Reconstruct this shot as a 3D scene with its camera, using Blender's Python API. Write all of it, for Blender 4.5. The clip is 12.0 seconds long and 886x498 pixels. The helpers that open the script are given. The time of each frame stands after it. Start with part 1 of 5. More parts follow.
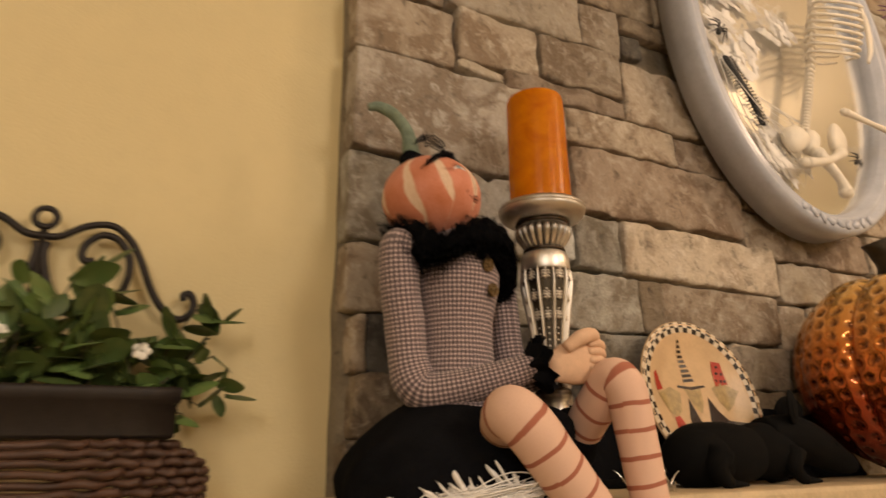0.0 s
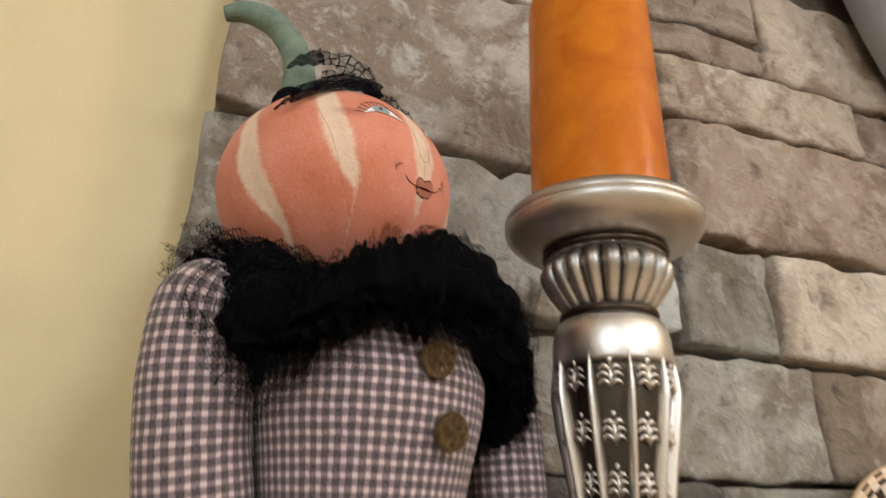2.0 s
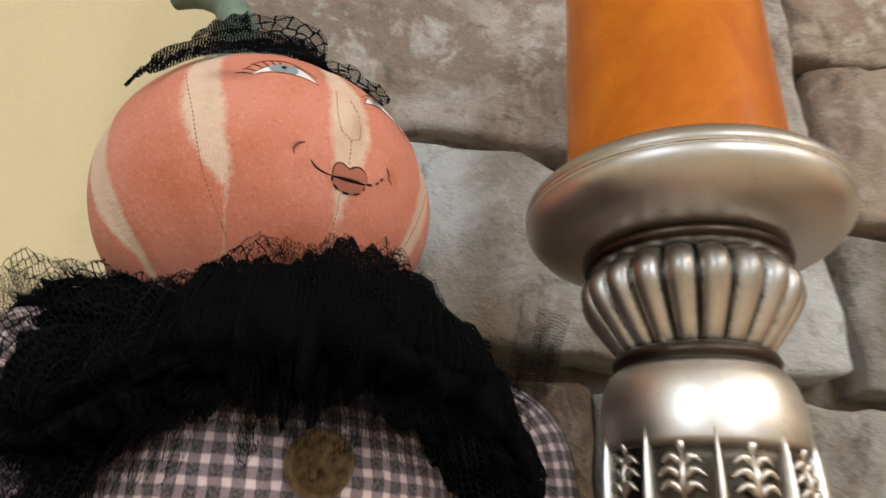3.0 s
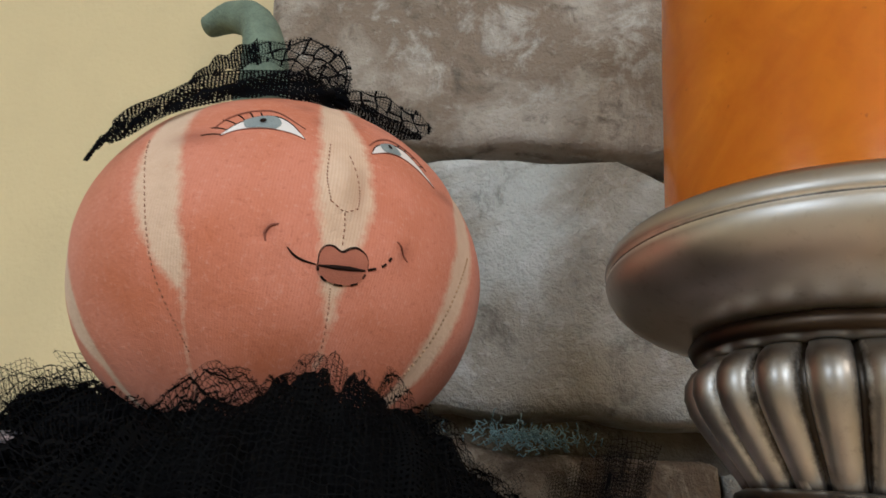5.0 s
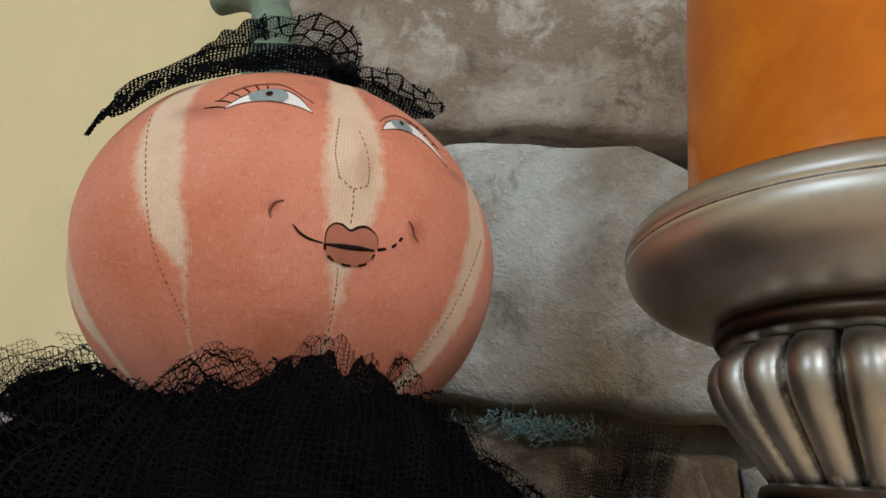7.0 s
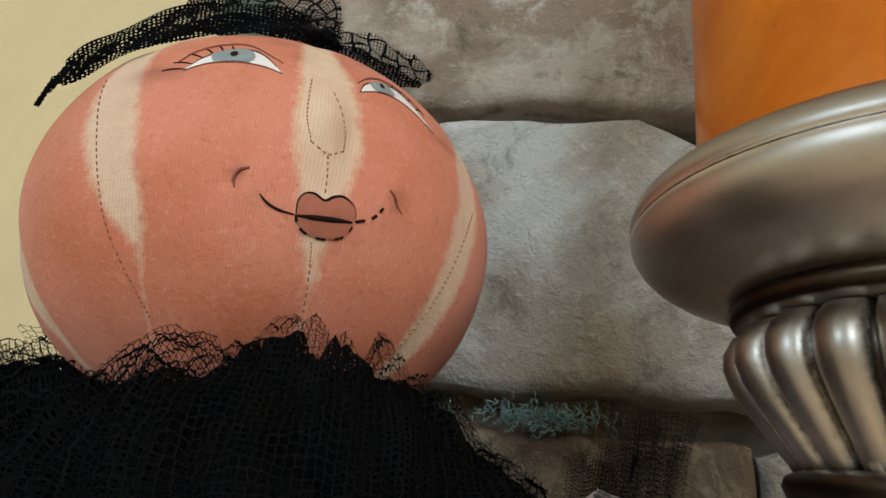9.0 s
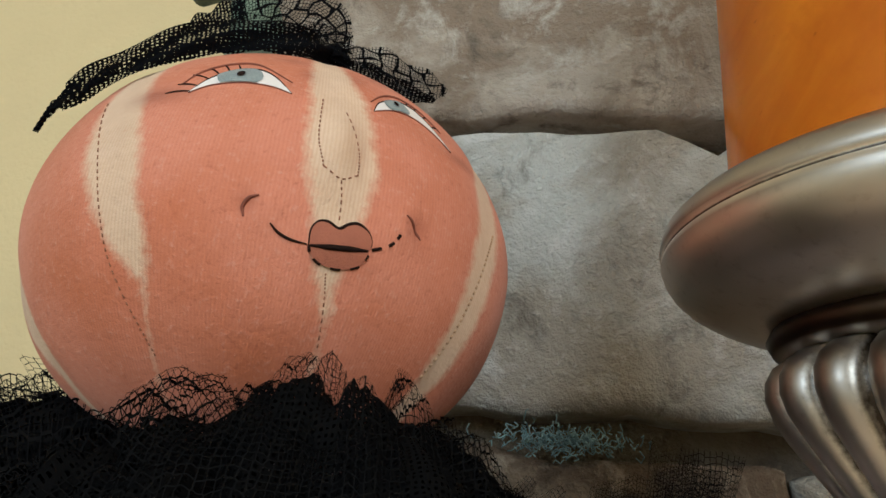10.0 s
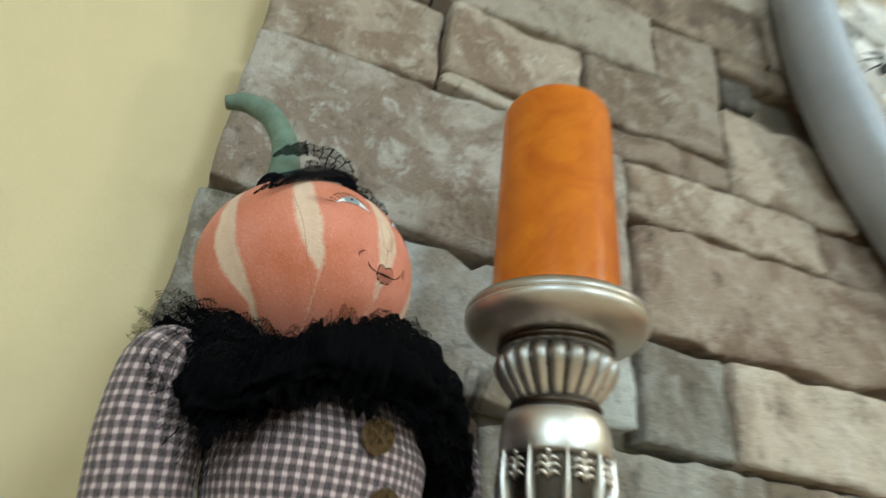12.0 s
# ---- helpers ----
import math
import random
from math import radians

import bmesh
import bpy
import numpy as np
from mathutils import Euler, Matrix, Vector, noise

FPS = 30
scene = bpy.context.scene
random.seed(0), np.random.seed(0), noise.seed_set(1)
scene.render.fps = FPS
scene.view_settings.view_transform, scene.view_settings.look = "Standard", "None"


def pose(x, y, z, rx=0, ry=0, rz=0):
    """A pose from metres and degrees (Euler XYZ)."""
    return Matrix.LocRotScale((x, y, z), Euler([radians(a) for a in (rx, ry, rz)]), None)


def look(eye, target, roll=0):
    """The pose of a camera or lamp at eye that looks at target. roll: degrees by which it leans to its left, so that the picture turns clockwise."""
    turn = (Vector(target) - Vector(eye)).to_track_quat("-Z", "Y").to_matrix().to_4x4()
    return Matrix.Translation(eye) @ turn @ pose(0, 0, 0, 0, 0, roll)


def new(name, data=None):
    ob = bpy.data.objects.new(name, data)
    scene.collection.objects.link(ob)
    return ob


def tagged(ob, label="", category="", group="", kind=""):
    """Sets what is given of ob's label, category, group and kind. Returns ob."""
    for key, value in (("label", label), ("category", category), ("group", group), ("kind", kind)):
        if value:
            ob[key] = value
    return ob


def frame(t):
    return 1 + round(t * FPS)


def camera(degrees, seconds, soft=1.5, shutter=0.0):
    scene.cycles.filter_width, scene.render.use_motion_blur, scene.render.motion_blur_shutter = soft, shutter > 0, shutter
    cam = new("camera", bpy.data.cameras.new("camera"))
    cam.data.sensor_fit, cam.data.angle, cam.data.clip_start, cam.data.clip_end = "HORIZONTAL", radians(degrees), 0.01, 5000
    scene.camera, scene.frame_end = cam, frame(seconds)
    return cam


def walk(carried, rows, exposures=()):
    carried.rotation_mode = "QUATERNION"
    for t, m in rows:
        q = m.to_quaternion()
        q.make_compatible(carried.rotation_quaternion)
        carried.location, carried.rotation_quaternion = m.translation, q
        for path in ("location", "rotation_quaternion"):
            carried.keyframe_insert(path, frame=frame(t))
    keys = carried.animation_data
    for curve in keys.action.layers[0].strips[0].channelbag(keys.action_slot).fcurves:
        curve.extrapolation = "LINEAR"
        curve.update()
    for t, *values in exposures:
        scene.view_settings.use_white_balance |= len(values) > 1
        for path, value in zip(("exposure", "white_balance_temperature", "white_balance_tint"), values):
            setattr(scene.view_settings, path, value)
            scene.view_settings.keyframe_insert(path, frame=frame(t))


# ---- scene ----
cam = camera(69.2, 12.0, shutter=0.5)
PATH = [
    (0, (0.076, 0.097, 1.434), (0.929, 1.799, 2.045), -0.9),
    (0.5, (0.141, 0.206, 1.457), (1.142, 1.828, 2.062), -2.6),
    (1, (0.265, 0.322, 1.51), (1.11, 1.993, 2.212), -2.6),
    (1.5, (0.343, 0.391, 1.549), (0.944, 2.151, 2.283), 0.7),
    (2, (0.337, 0.431, 1.571), (0.914, 2.186, 2.336), 1.7),
    (2.5, (0.387, 0.478, 1.608), (0.745, 2.276, 2.408), 3.2),
    (3, (0.429, 0.514, 1.612), (0.51, 2.332, 2.443), 4.0),
    (3.5, (0.433, 0.522, 1.641), (0.28, 2.32, 2.503), 4.7),
    (5.5, (0.456, 0.554, 1.661), (0.105, 2.396, 2.357), 6.5),
    (6, (0.453, 0.552, 1.661), (0.087, 2.391, 2.356), 7.2),
    (6.5, (0.451, 0.554, 1.661), (0.076, 2.392, 2.355), 7.3),
    (8.5, (0.454, 0.566, 1.659), (0.096, 2.411, 2.342), 6.1),
    (9, (0.452, 0.571, 1.661), (0.078, 2.414, 2.342), 5.9),
    (9.5, (0.448, 0.574, 1.665), (0.051, 2.409, 2.355), 6.0),
    (10, (0.448, 0.576, 1.667), (0.05, 2.407, 2.365), 5.3),
    (10.5, (0.441, 0.58, 1.665), (0.027, 2.414, 2.345), 5.8),
    (11, (0.433, 0.554, 1.658), (0.07, 2.377, 2.394), 7.0),
    (11.5, (0.407, 0.49, 1.628), (0.496, 2.293, 2.488), 8.8),
    (12, (0.348, 0.404, 1.564), (0.881, 2.053, 2.56), 6.1),
]
EXPOSURES = [(0.0, -0.17, 6650, 12), (0.5, -0.03, 5850, 10), (1.5, 0.09, 5250, 7), (2.0, 0.33, 4850, 4), (3.0, 0.35, 4700, 4), (5.5, 0.02, 4550, 0), (8.5, 0.15, 4550, -3), (9.5, 0.16, 4600, -4), (11.0, 0.16, 4500, -6), (12.0, 0.34, 4250, -12)]
walk(cam, [(t, look(eye, target, roll)) for t, eye, target, roll in PATH], EXPOSURES)

# ---- world and lamps ----
world = bpy.data.worlds.new("room_air")
scene.world = world
world.use_nodes = True
world.node_tree.nodes["Background"].inputs[0].default_value = (1.0, 0.85, 0.65, 1)
world.node_tree.nodes["Background"].inputs[1].default_value = 0.02


def assumed_lamp(place, watts, radius, colour):
    """A round point lamp, added out of view with kind and place assumed, that shines all ways."""
    data = bpy.data.lights.new("assumed_room_lamp", "POINT")
    data.shadow_soft_size, data.energy, data.color = radius, watts, colour
    ob = new("assumed_room_lamp", data)
    ob.matrix_world = Matrix.Translation(place)
    return ob


WARM = (1.0, 0.86, 0.74)
assumed_lamp((1.85, -0.30, 2.40), 25, 0.10, (1.0, 0.72, 0.50))
assumed_lamp((1.15, -1.5, 2.30), 60, 0.30, WARM)
assumed_lamp((-0.9, -1.4, 2.30), 49, 0.32, (1.0, 0.90, 0.82))


# ---- node helpers ----
def material(name, rough=0.6, metal=0.0, base=(0.5, 0.5, 0.5)):
    m = bpy.data.materials.new(name)
    m.use_nodes = True
    b = m.node_tree.nodes["Principled BSDF"]
    b.inputs["Roughness"].default_value = rough
    b.inputs["Metallic"].default_value = metal
    b.inputs["Base Color"].default_value = (*base, 1)
    return m, m.node_tree.nodes, m.node_tree.links, b


def put(links, source, target):
    links.new(source, target)


def value(nodes, links, op, a, b=None, c=None, clamp=False):
    n = nodes.new("ShaderNodeMath")
    n.operation, n.use_clamp = op, clamp
    for k, v in enumerate((a, b, c)):
        if v is None:
            continue
        if isinstance(v, (int, float)):
            n.inputs[k].default_value = v
        else:
            links.new(v, n.inputs[k])
    return n.outputs[0]


def coords(nodes, kind="Object"):
    return nodes.new("ShaderNodeTexCoord").outputs[kind]


def world_place(nodes):
    return nodes.new("ShaderNodeNewGeometry").outputs["Position"]


def noise_tex(nodes, links, vec, scale, detail=4.0, rough=0.55, distort=0.0):
    n = nodes.new("ShaderNodeTexNoise")
    n.inputs["Scale"].default_value, n.inputs["Detail"].default_value = scale, detail
    n.inputs["Roughness"].default_value, n.inputs["Distortion"].default_value = rough, distort
    links.new(vec, n.inputs["Vector"])
    return n.outputs["Fac"]


def ramp(nodes, links, fac, stops):
    n = nodes.new("ShaderNodeValToRGB")
    e = n.color_ramp.elements
    while len(e) < len(stops):
        e.new(0.5)
    for k, (p, c) in enumerate(stops):
        e[k].position = p
        e[k].color = (c, c, c, 1) if isinstance(c, (int, float)) else (*c, 1)
    links.new(fac, n.inputs["Fac"])
    return n.outputs["Color"]


def blend(nodes, links, fac, a, b, kind="MIX"):
    n = nodes.new("ShaderNodeMix")
    n.data_type, n.blend_type = "RGBA", kind
    for slot, v in ((n.inputs[0], fac), (n.inputs[6], a), (n.inputs[7], b)):
        if isinstance(v, (int, float)):
            slot.default_value = v
        elif isinstance(v, tuple):
            slot.default_value = (*v, 1)
        else:
            links.new(v, slot)
    return n.outputs[2]


def bump(nodes, links, b, height, strength, distance):
    n = nodes.new("ShaderNodeBump")
    n.inputs["Strength"].default_value, n.inputs["Distance"].default_value = strength, distance
    links.new(height, n.inputs["Height"])
    links.new(n.outputs[0], b.inputs["Normal"])


# ---- materials ----
def plaster(name, colour, grain=1.0):
    m, nd, lk, b = material(name, 0.75)
    v = world_place(nd)
    big = noise_tex(nd, lk, v, 2.5, 3)
    fine = noise_tex(nd, lk, v, 260, 3)
    mid = noise_tex(nd, lk, v, 38, 4)
    c = blend(nd, lk, big, tuple(x * 0.92 for x in colour), tuple(min(1, x * 1.06) for x in colour))
    c = blend(nd, lk, ramp(nd, lk, mid, [(0.45, 0.0), (0.75, 0.25)]), c, tuple(x * 0.85 for x in colour))
    put(lk, c, b.inputs["Base Color"])
    h = value(nd, lk, "MULTIPLY_ADD", mid, 0.8, fine)
    bump(nd, lk, b, h, 0.25 * grain, 0.002)
    return m


def stone_mat(name, base, stain, pale):
    m, nd, lk, b = material(name, 0.85)
    info = nd.new("ShaderNodeObjectInfo")
    shift = nd.new("ShaderNodeVectorMath")
    shift.operation = "MULTIPLY_ADD"
    mul = nd.new("ShaderNodeCombineXYZ")
    for k in range(3):
        lk.new(value(nd, lk, "MULTIPLY", info.outputs["Random"], 7.0 + 3 * k), mul.inputs[k])
    lk.new(world_place(nd), shift.inputs[0])
    shift.inputs[1].default_value = (1, 1, 1)
    lk.new(mul.outputs[0], shift.inputs[2])
    v = shift.outputs[0]
    n1 = noise_tex(nd, lk, v, 13, 6, 0.62, 0.6)
    n2 = noise_tex(nd, lk, v, 42, 6, 0.7, 0.4)
    n3 = noise_tex(nd, lk, v, 130, 5, 0.65)
    n4 = noise_tex(nd, lk, v, 650, 3, 0.7)
    c = blend(nd, lk, ramp(nd, lk, n1, [(0.45, 0.0), (0.57, 1.0)]), base, stain)
    c = blend(nd, lk, ramp(nd, lk, n2, [(0.53, 0.0), (0.66, 0.85)]), c, pale)
    c = blend(nd, lk, ramp(nd, lk, n2, [(0.32, 0.85), (0.44, 0.0)]), c, tuple(x * 0.5 for x in stain))
    c = blend(nd, lk, ramp(nd, lk, n3, [(0.58, 0.0), (0.74, 0.4)]), c, tuple(min(1, x * 1.25) for x in pale))
    c = blend(nd, lk, ramp(nd, lk, n3, [(0.30, 0.45), (0.42, 0.0)]), c, tuple(x * 0.5 for x in base))
    tone = value(nd, lk, "MULTIPLY_ADD", info.outputs["Random"], 0.5, 0.72)
    hsv = nd.new("ShaderNodeHueSaturation")
    lk.new(c, hsv.inputs["Color"])
    lk.new(tone, hsv.inputs["Value"])
    put(lk, hsv.outputs[0], b.inputs["Base Color"])
    h = value(nd, lk, "MULTIPLY_ADD", n2, 1.2, value(nd, lk, "MULTIPLY_ADD", n3, 0.8, value(nd, lk, "MULTIPLY", n4, 0.35)))
    bump(nd, lk, b, h, 0.95, 0.0040)
    return m


YELLOW = plaster("yellow_wall_paint", (0.64, 0.53, 0.29))
CREAM = plaster("cream_wall_paint", (0.76, 0.68, 0.48))
WHITE = plaster("ceiling_paint", (0.80, 0.74, 0.60))
STONES = {
    "tan": stone_mat("tan_stone", (0.40, 0.33, 0.245), (0.24, 0.175, 0.115), (0.52, 0.46, 0.37)),
    "grey": stone_mat("grey_stone", (0.36, 0.335, 0.28), (0.22, 0.185, 0.135), (0.49, 0.465, 0.40)),
    "pink": stone_mat("pink_stone", (0.38, 0.295, 0.215), (0.23, 0.16, 0.105), (0.50, 0.42, 0.33)),
    "brown": stone_mat("brown_stone", (0.27, 0.21, 0.14), (0.14, 0.10, 0.065), (0.37, 0.31, 0.23)),
    "dark": stone_mat("dark_stone", (0.11, 0.095, 0.075), (0.06, 0.05, 0.04), (0.17, 0.15, 0.12)),
    "pale": stone_mat("pale_grey_stone", (0.63, 0.635, 0.59), (0.47, 0.43, 0.36), (0.75, 0.745, 0.71)),
    "buff": stone_mat("buff_stone", (0.54, 0.475, 0.39), (0.30, 0.235, 0.17), (0.64, 0.60, 0.53)),
    "light": stone_mat("light_stone", (0.49, 0.42, 0.32), (0.34, 0.275, 0.20), (0.58, 0.52, 0.43)),
}
MORTAR = stone_mat("grey_mortar", (0.26, 0.215, 0.145), (0.20, 0.16, 0.11), (0.32, 0.27, 0.19))


def plain(name, colour, rough=0.6, metal=0.0, spread=0.25, scale=60, depth=0.001, strength=0.3, sheen=0.0, gloss=0.5):
    """A surface with two scales of tone and a fine relief."""
    m, nd, lk, b = material(name, rough, metal)
    v = world_place(nd)
    n1, n2 = noise_tex(nd, lk, v, scale, 4), noise_tex(nd, lk, v, scale * 7, 4, 0.65)
    f = value(nd, lk, "MULTIPLY_ADD", n1, 0.6, value(nd, lk, "MULTIPLY", n2, 0.4))
    c = blend(nd, lk, ramp(nd, lk, f, [(0.3, 0.0), (0.7, 1.0)]), tuple(x * (1 - spread) for x in colour), tuple(min(1, x * (1 + spread)) for x in colour))
    put(lk, c, b.inputs["Base Color"])
    b.inputs["Sheen Weight"].default_value = sheen
    b.inputs["Specular IOR Level"].default_value = gloss
    bump(nd, lk, b, n2, strength, depth)
    return m


def gingham():
    """Woven check: pale mauve ground, dark squares joined by half-tone bands, 5 mm repeat."""
    m, nd, lk, b = material("checked_cloth", 0.9)
    sep = nd.new("ShaderNodeSeparateXYZ")
    lk.new(coords(nd, "UV"), sep.inputs[0])
    bands = []
    for k in range(2):
        wob = noise_tex(nd, lk, coords(nd, "UV"), 180, 2)
        f = value(nd, lk, "FRACT", value(nd, lk, "MULTIPLY_ADD", wob, 0.25, value(nd, lk, "MULTIPLY", sep.outputs[k], 1 / 0.0047)))
        d = value(nd, lk, "ABSOLUTE", value(nd, lk, "SUBTRACT", f, 0.5))
        n = nd.new("ShaderNodeMapRange")
        n.inputs[1].default_value, n.inputs[2].default_value = 0.26, 0.33
        n.inputs[3].default_value, n.inputs[4].default_value = 1.0, 0.0
        lk.new(d, n.inputs[0])
        bands.append(n.outputs[0])
    both = value(nd, lk, "MULTIPLY", bands[0], bands[1])
    some = value(nd, lk, "MAXIMUM", bands[0], bands[1])
    thread = noise_tex(nd, lk, coords(nd, "UV"), 1400, 2)
    c = blend(nd, lk, some, (0.62, 0.49, 0.455), (0.19, 0.135, 0.14))
    c = blend(nd, lk, both, c, (0.020, 0.015, 0.017))
    c = blend(nd, lk, ramp(nd, lk, thread, [(0.35, 0.0), (0.7, 0.35)]), c, (0.36, 0.285, 0.27))
    put(lk, c, b.inputs["Base Color"])
    b.inputs["Sheen Weight"].default_value = 0.15
    bump(nd, lk, b, thread, 0.5, 0.0006)
    return m


def pumpkin_cloth():
    """Coral knit cloth with cream brushed stripes (attribute 'stripe'); a second attribute holds brown make-up round
    the eyes, with shade painted into the cheek creases and beside the nose.
    """
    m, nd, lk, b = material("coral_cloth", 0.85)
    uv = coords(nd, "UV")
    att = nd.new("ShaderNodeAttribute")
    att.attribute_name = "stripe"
    brow_and_shade = nd.new("ShaderNodeAttribute")
    brow_and_shade.attribute_name = "brow_and_shade"
    v = world_place(nd)
    mott = noise_tex(nd, lk, v, 24, 5, 0.6)
    rag = noise_tex(nd, lk, v, 700, 4, 0.7)
    weave = nd.new("ShaderNodeTexWave")
    weave.inputs["Scale"].default_value, weave.inputs["Distortion"].default_value = 420, 1.2
    weave.inputs["Detail"].default_value = 1
    lk.new(uv, weave.inputs["Vector"])
    c = blend(nd, lk, ramp(nd, lk, mott, [(0.36, 0.0), (0.64, 1.0)]), (0.47, 0.143, 0.055), (0.59, 0.228, 0.138))
    c = blend(nd, lk, ramp(nd, lk, rag, [(0.55, 0.0), (0.73, 0.48)]), c, (0.66, 0.36, 0.27))
    c = blend(nd, lk, ramp(nd, lk, rag, [(0.28, 0.42), (0.43, 0.0)]), c, (0.30, 0.075, 0.035))
    s = value(nd, lk, "ADD", att.outputs["Fac"], value(nd, lk, "MULTIPLY_ADD", rag, 0.8, -0.4))
    streak = noise_tex(nd, lk, v, 170, 5, 0.7)
    s = value(nd, lk, "ADD", s, value(nd, lk, "MULTIPLY_ADD", streak, 0.9, -0.45))
    s = ramp(nd, lk, s, [(0.20, 0.0), (0.85, 0.95)])
    c = blend(nd, lk, s, c, blend(nd, lk, streak, (0.56, 0.40, 0.26), (0.76, 0.60, 0.44)))
    c = blend(nd, lk, value(nd, lk, "MULTIPLY", brow_and_shade.outputs["Fac"], 0.75), c, (0.25, 0.07, 0.035))
    c = blend(nd, lk, ramp(nd, lk, weave.outputs["Fac"], [(0.2, 0.12), (0.7, 0.0)]), c, (0.36, 0.09, 0.05))
    put(lk, c, b.inputs["Base Color"])
    b.inputs["Sheen Weight"].default_value = 0.1
    bump(nd, lk, b, value(nd, lk, "MULTIPLY_ADD", weave.outputs["Fac"], 0.07, rag), 0.7, 0.0005)
    return m


def stocking():
    """Flesh-pink cloth with thin red-brown bands round the leg every 24 mm."""
    m, nd, lk, b = material("striped_stocking", 0.85)
    sep = nd.new("ShaderNodeSeparateXYZ")
    uv = coords(nd, "UV")
    lk.new(uv, sep.inputs[0])
    w = noise_tex(nd, lk, uv, 25, 2)
    f = value(nd, lk, "FRACT", value(nd, lk, "MULTIPLY", value(nd, lk, "MULTIPLY_ADD", w, 0.005, sep.outputs[1]), 1 / 0.024))
    s = ramp(nd, lk, f, [(0.0, 0.0), (0.40, 0.0), (0.43, 1.0), (0.57, 1.0), (0.60, 0.0)])
    fine = noise_tex(nd, lk, uv, 900, 3)
    c = blend(nd, lk, fine, (0.64, 0.41, 0.30), (0.72, 0.49, 0.37))
    c = blend(nd, lk, s, c, (0.36, 0.12, 0.07))
    put(lk, c, b.inputs["Base Color"])
    bump(nd, lk, b, fine, 0.4, 0.0005)
    return m


def net(name, cell, thread, colour=(0.004, 0.004, 0.005), veins=False):
    """Black net: hexagon-like cells; open between the threads."""
    m, nd, lk, b = material(name, 0.8, 0.0, colour)
    uv = coords(nd, "UV")
    vor = nd.new("ShaderNodeTexVoronoi")
    vor.feature = "DISTANCE_TO_EDGE"
    vor.inputs["Scale"].default_value, vor.inputs["Randomness"].default_value = 1 / cell, 0.28
    lk.new(uv, vor.inputs["Vector"])
    solid = value(nd, lk, "LESS_THAN", vor.outputs["Distance"], thread)
    if veins:
        big = nd.new("ShaderNodeTexVoronoi")
        big.feature = "DISTANCE_TO_EDGE"
        big.inputs["Scale"].default_value, big.inputs["Randomness"].default_value = 1 / 0.0046, 0.4
        lk.new(uv, big.inputs["Vector"])
        solid = value(nd, lk, "MAXIMUM", solid, value(nd, lk, "LESS_THAN", big.outputs["Distance"], 0.075))
    put(lk, solid, b.inputs["Alpha"])
    b.inputs["Specular IOR Level"].default_value = 0.02
    return m


def metal_silver(name="antique_silver", low=(0.84, 0.785, 0.69), high=(0.96, 0.92, 0.85), dark_hollows=True):
    """Antiqued silver leaf: warm brushed metal, dark in the hollows."""
    m, nd, lk, b = material(name, 0.3, 1.0)
    v = world_place(nd)
    n1, n2 = noise_tex(nd, lk, v, 45, 5, 0.6), noise_tex(nd, lk, v, 420, 4, 0.7)
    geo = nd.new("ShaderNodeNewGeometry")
    # concave spots of the mesh get a darker colour
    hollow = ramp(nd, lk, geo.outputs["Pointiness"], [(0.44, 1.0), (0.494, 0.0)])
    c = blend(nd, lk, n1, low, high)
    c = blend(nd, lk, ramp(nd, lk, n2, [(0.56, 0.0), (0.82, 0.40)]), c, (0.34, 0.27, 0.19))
    if dark_hollows:
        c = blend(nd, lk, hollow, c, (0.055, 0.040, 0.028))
    recess_mask = nd.new("ShaderNodeAttribute")
    recess_mask.attribute_name = "recess_tone"
    speck = value(nd, lk, "ADD", recess_mask.outputs["Fac"], value(nd, lk, "MULTIPLY_ADD", n2, 0.5, -0.25))
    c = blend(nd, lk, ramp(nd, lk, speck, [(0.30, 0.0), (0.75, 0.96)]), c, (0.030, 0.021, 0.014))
    put(lk, c, b.inputs["Base Color"])
    put(lk, value(nd, lk, "MULTIPLY_ADD", n1, 0.14, 0.34), b.inputs["Roughness"])
    bump(nd, lk, b, n2, 0.05, 0.0002)
    return m


def wax():
    m, nd, lk, b = material("orange_wax", 0.24)
    v = world_place(nd)
    n1, n2 = noise_tex(nd, lk, v, 26, 5, 0.6, 1.2), noise_tex(nd, lk, v, 90, 4, 0.6, 0.8)
    n3 = noise_tex(nd, lk, v, 420, 2)
    c = blend(nd, lk, ramp(nd, lk, n1, [(0.32, 0.0), (0.7, 1.0)]), (0.42, 0.108, 0.0005), (0.58, 0.188, 0.0005))
    c = blend(nd, lk, ramp(nd, lk, n2, [(0.55, 0.0), (0.75, 0.5)]), c, (0.40, 0.11, 0.003))
    c = blend(nd, lk, ramp(nd, lk, n3, [(0.72, 0.0), (0.78, 0.5)]), c, (0.2, 0.05, 0.01))
    put(lk, c, b.inputs["Base Color"])
    b.inputs["Specular IOR Level"].default_value = 0.13
    b.inputs["Subsurface Weight"].default_value = 0.15
    b.inputs["Subsurface Radius"].default_value = (0.012, 0.004, 0.001)
    b.inputs["Subsurface Scale"].default_value = 1.0
    bump(nd, lk, b, n1, 0.15, 0.002)
    return m


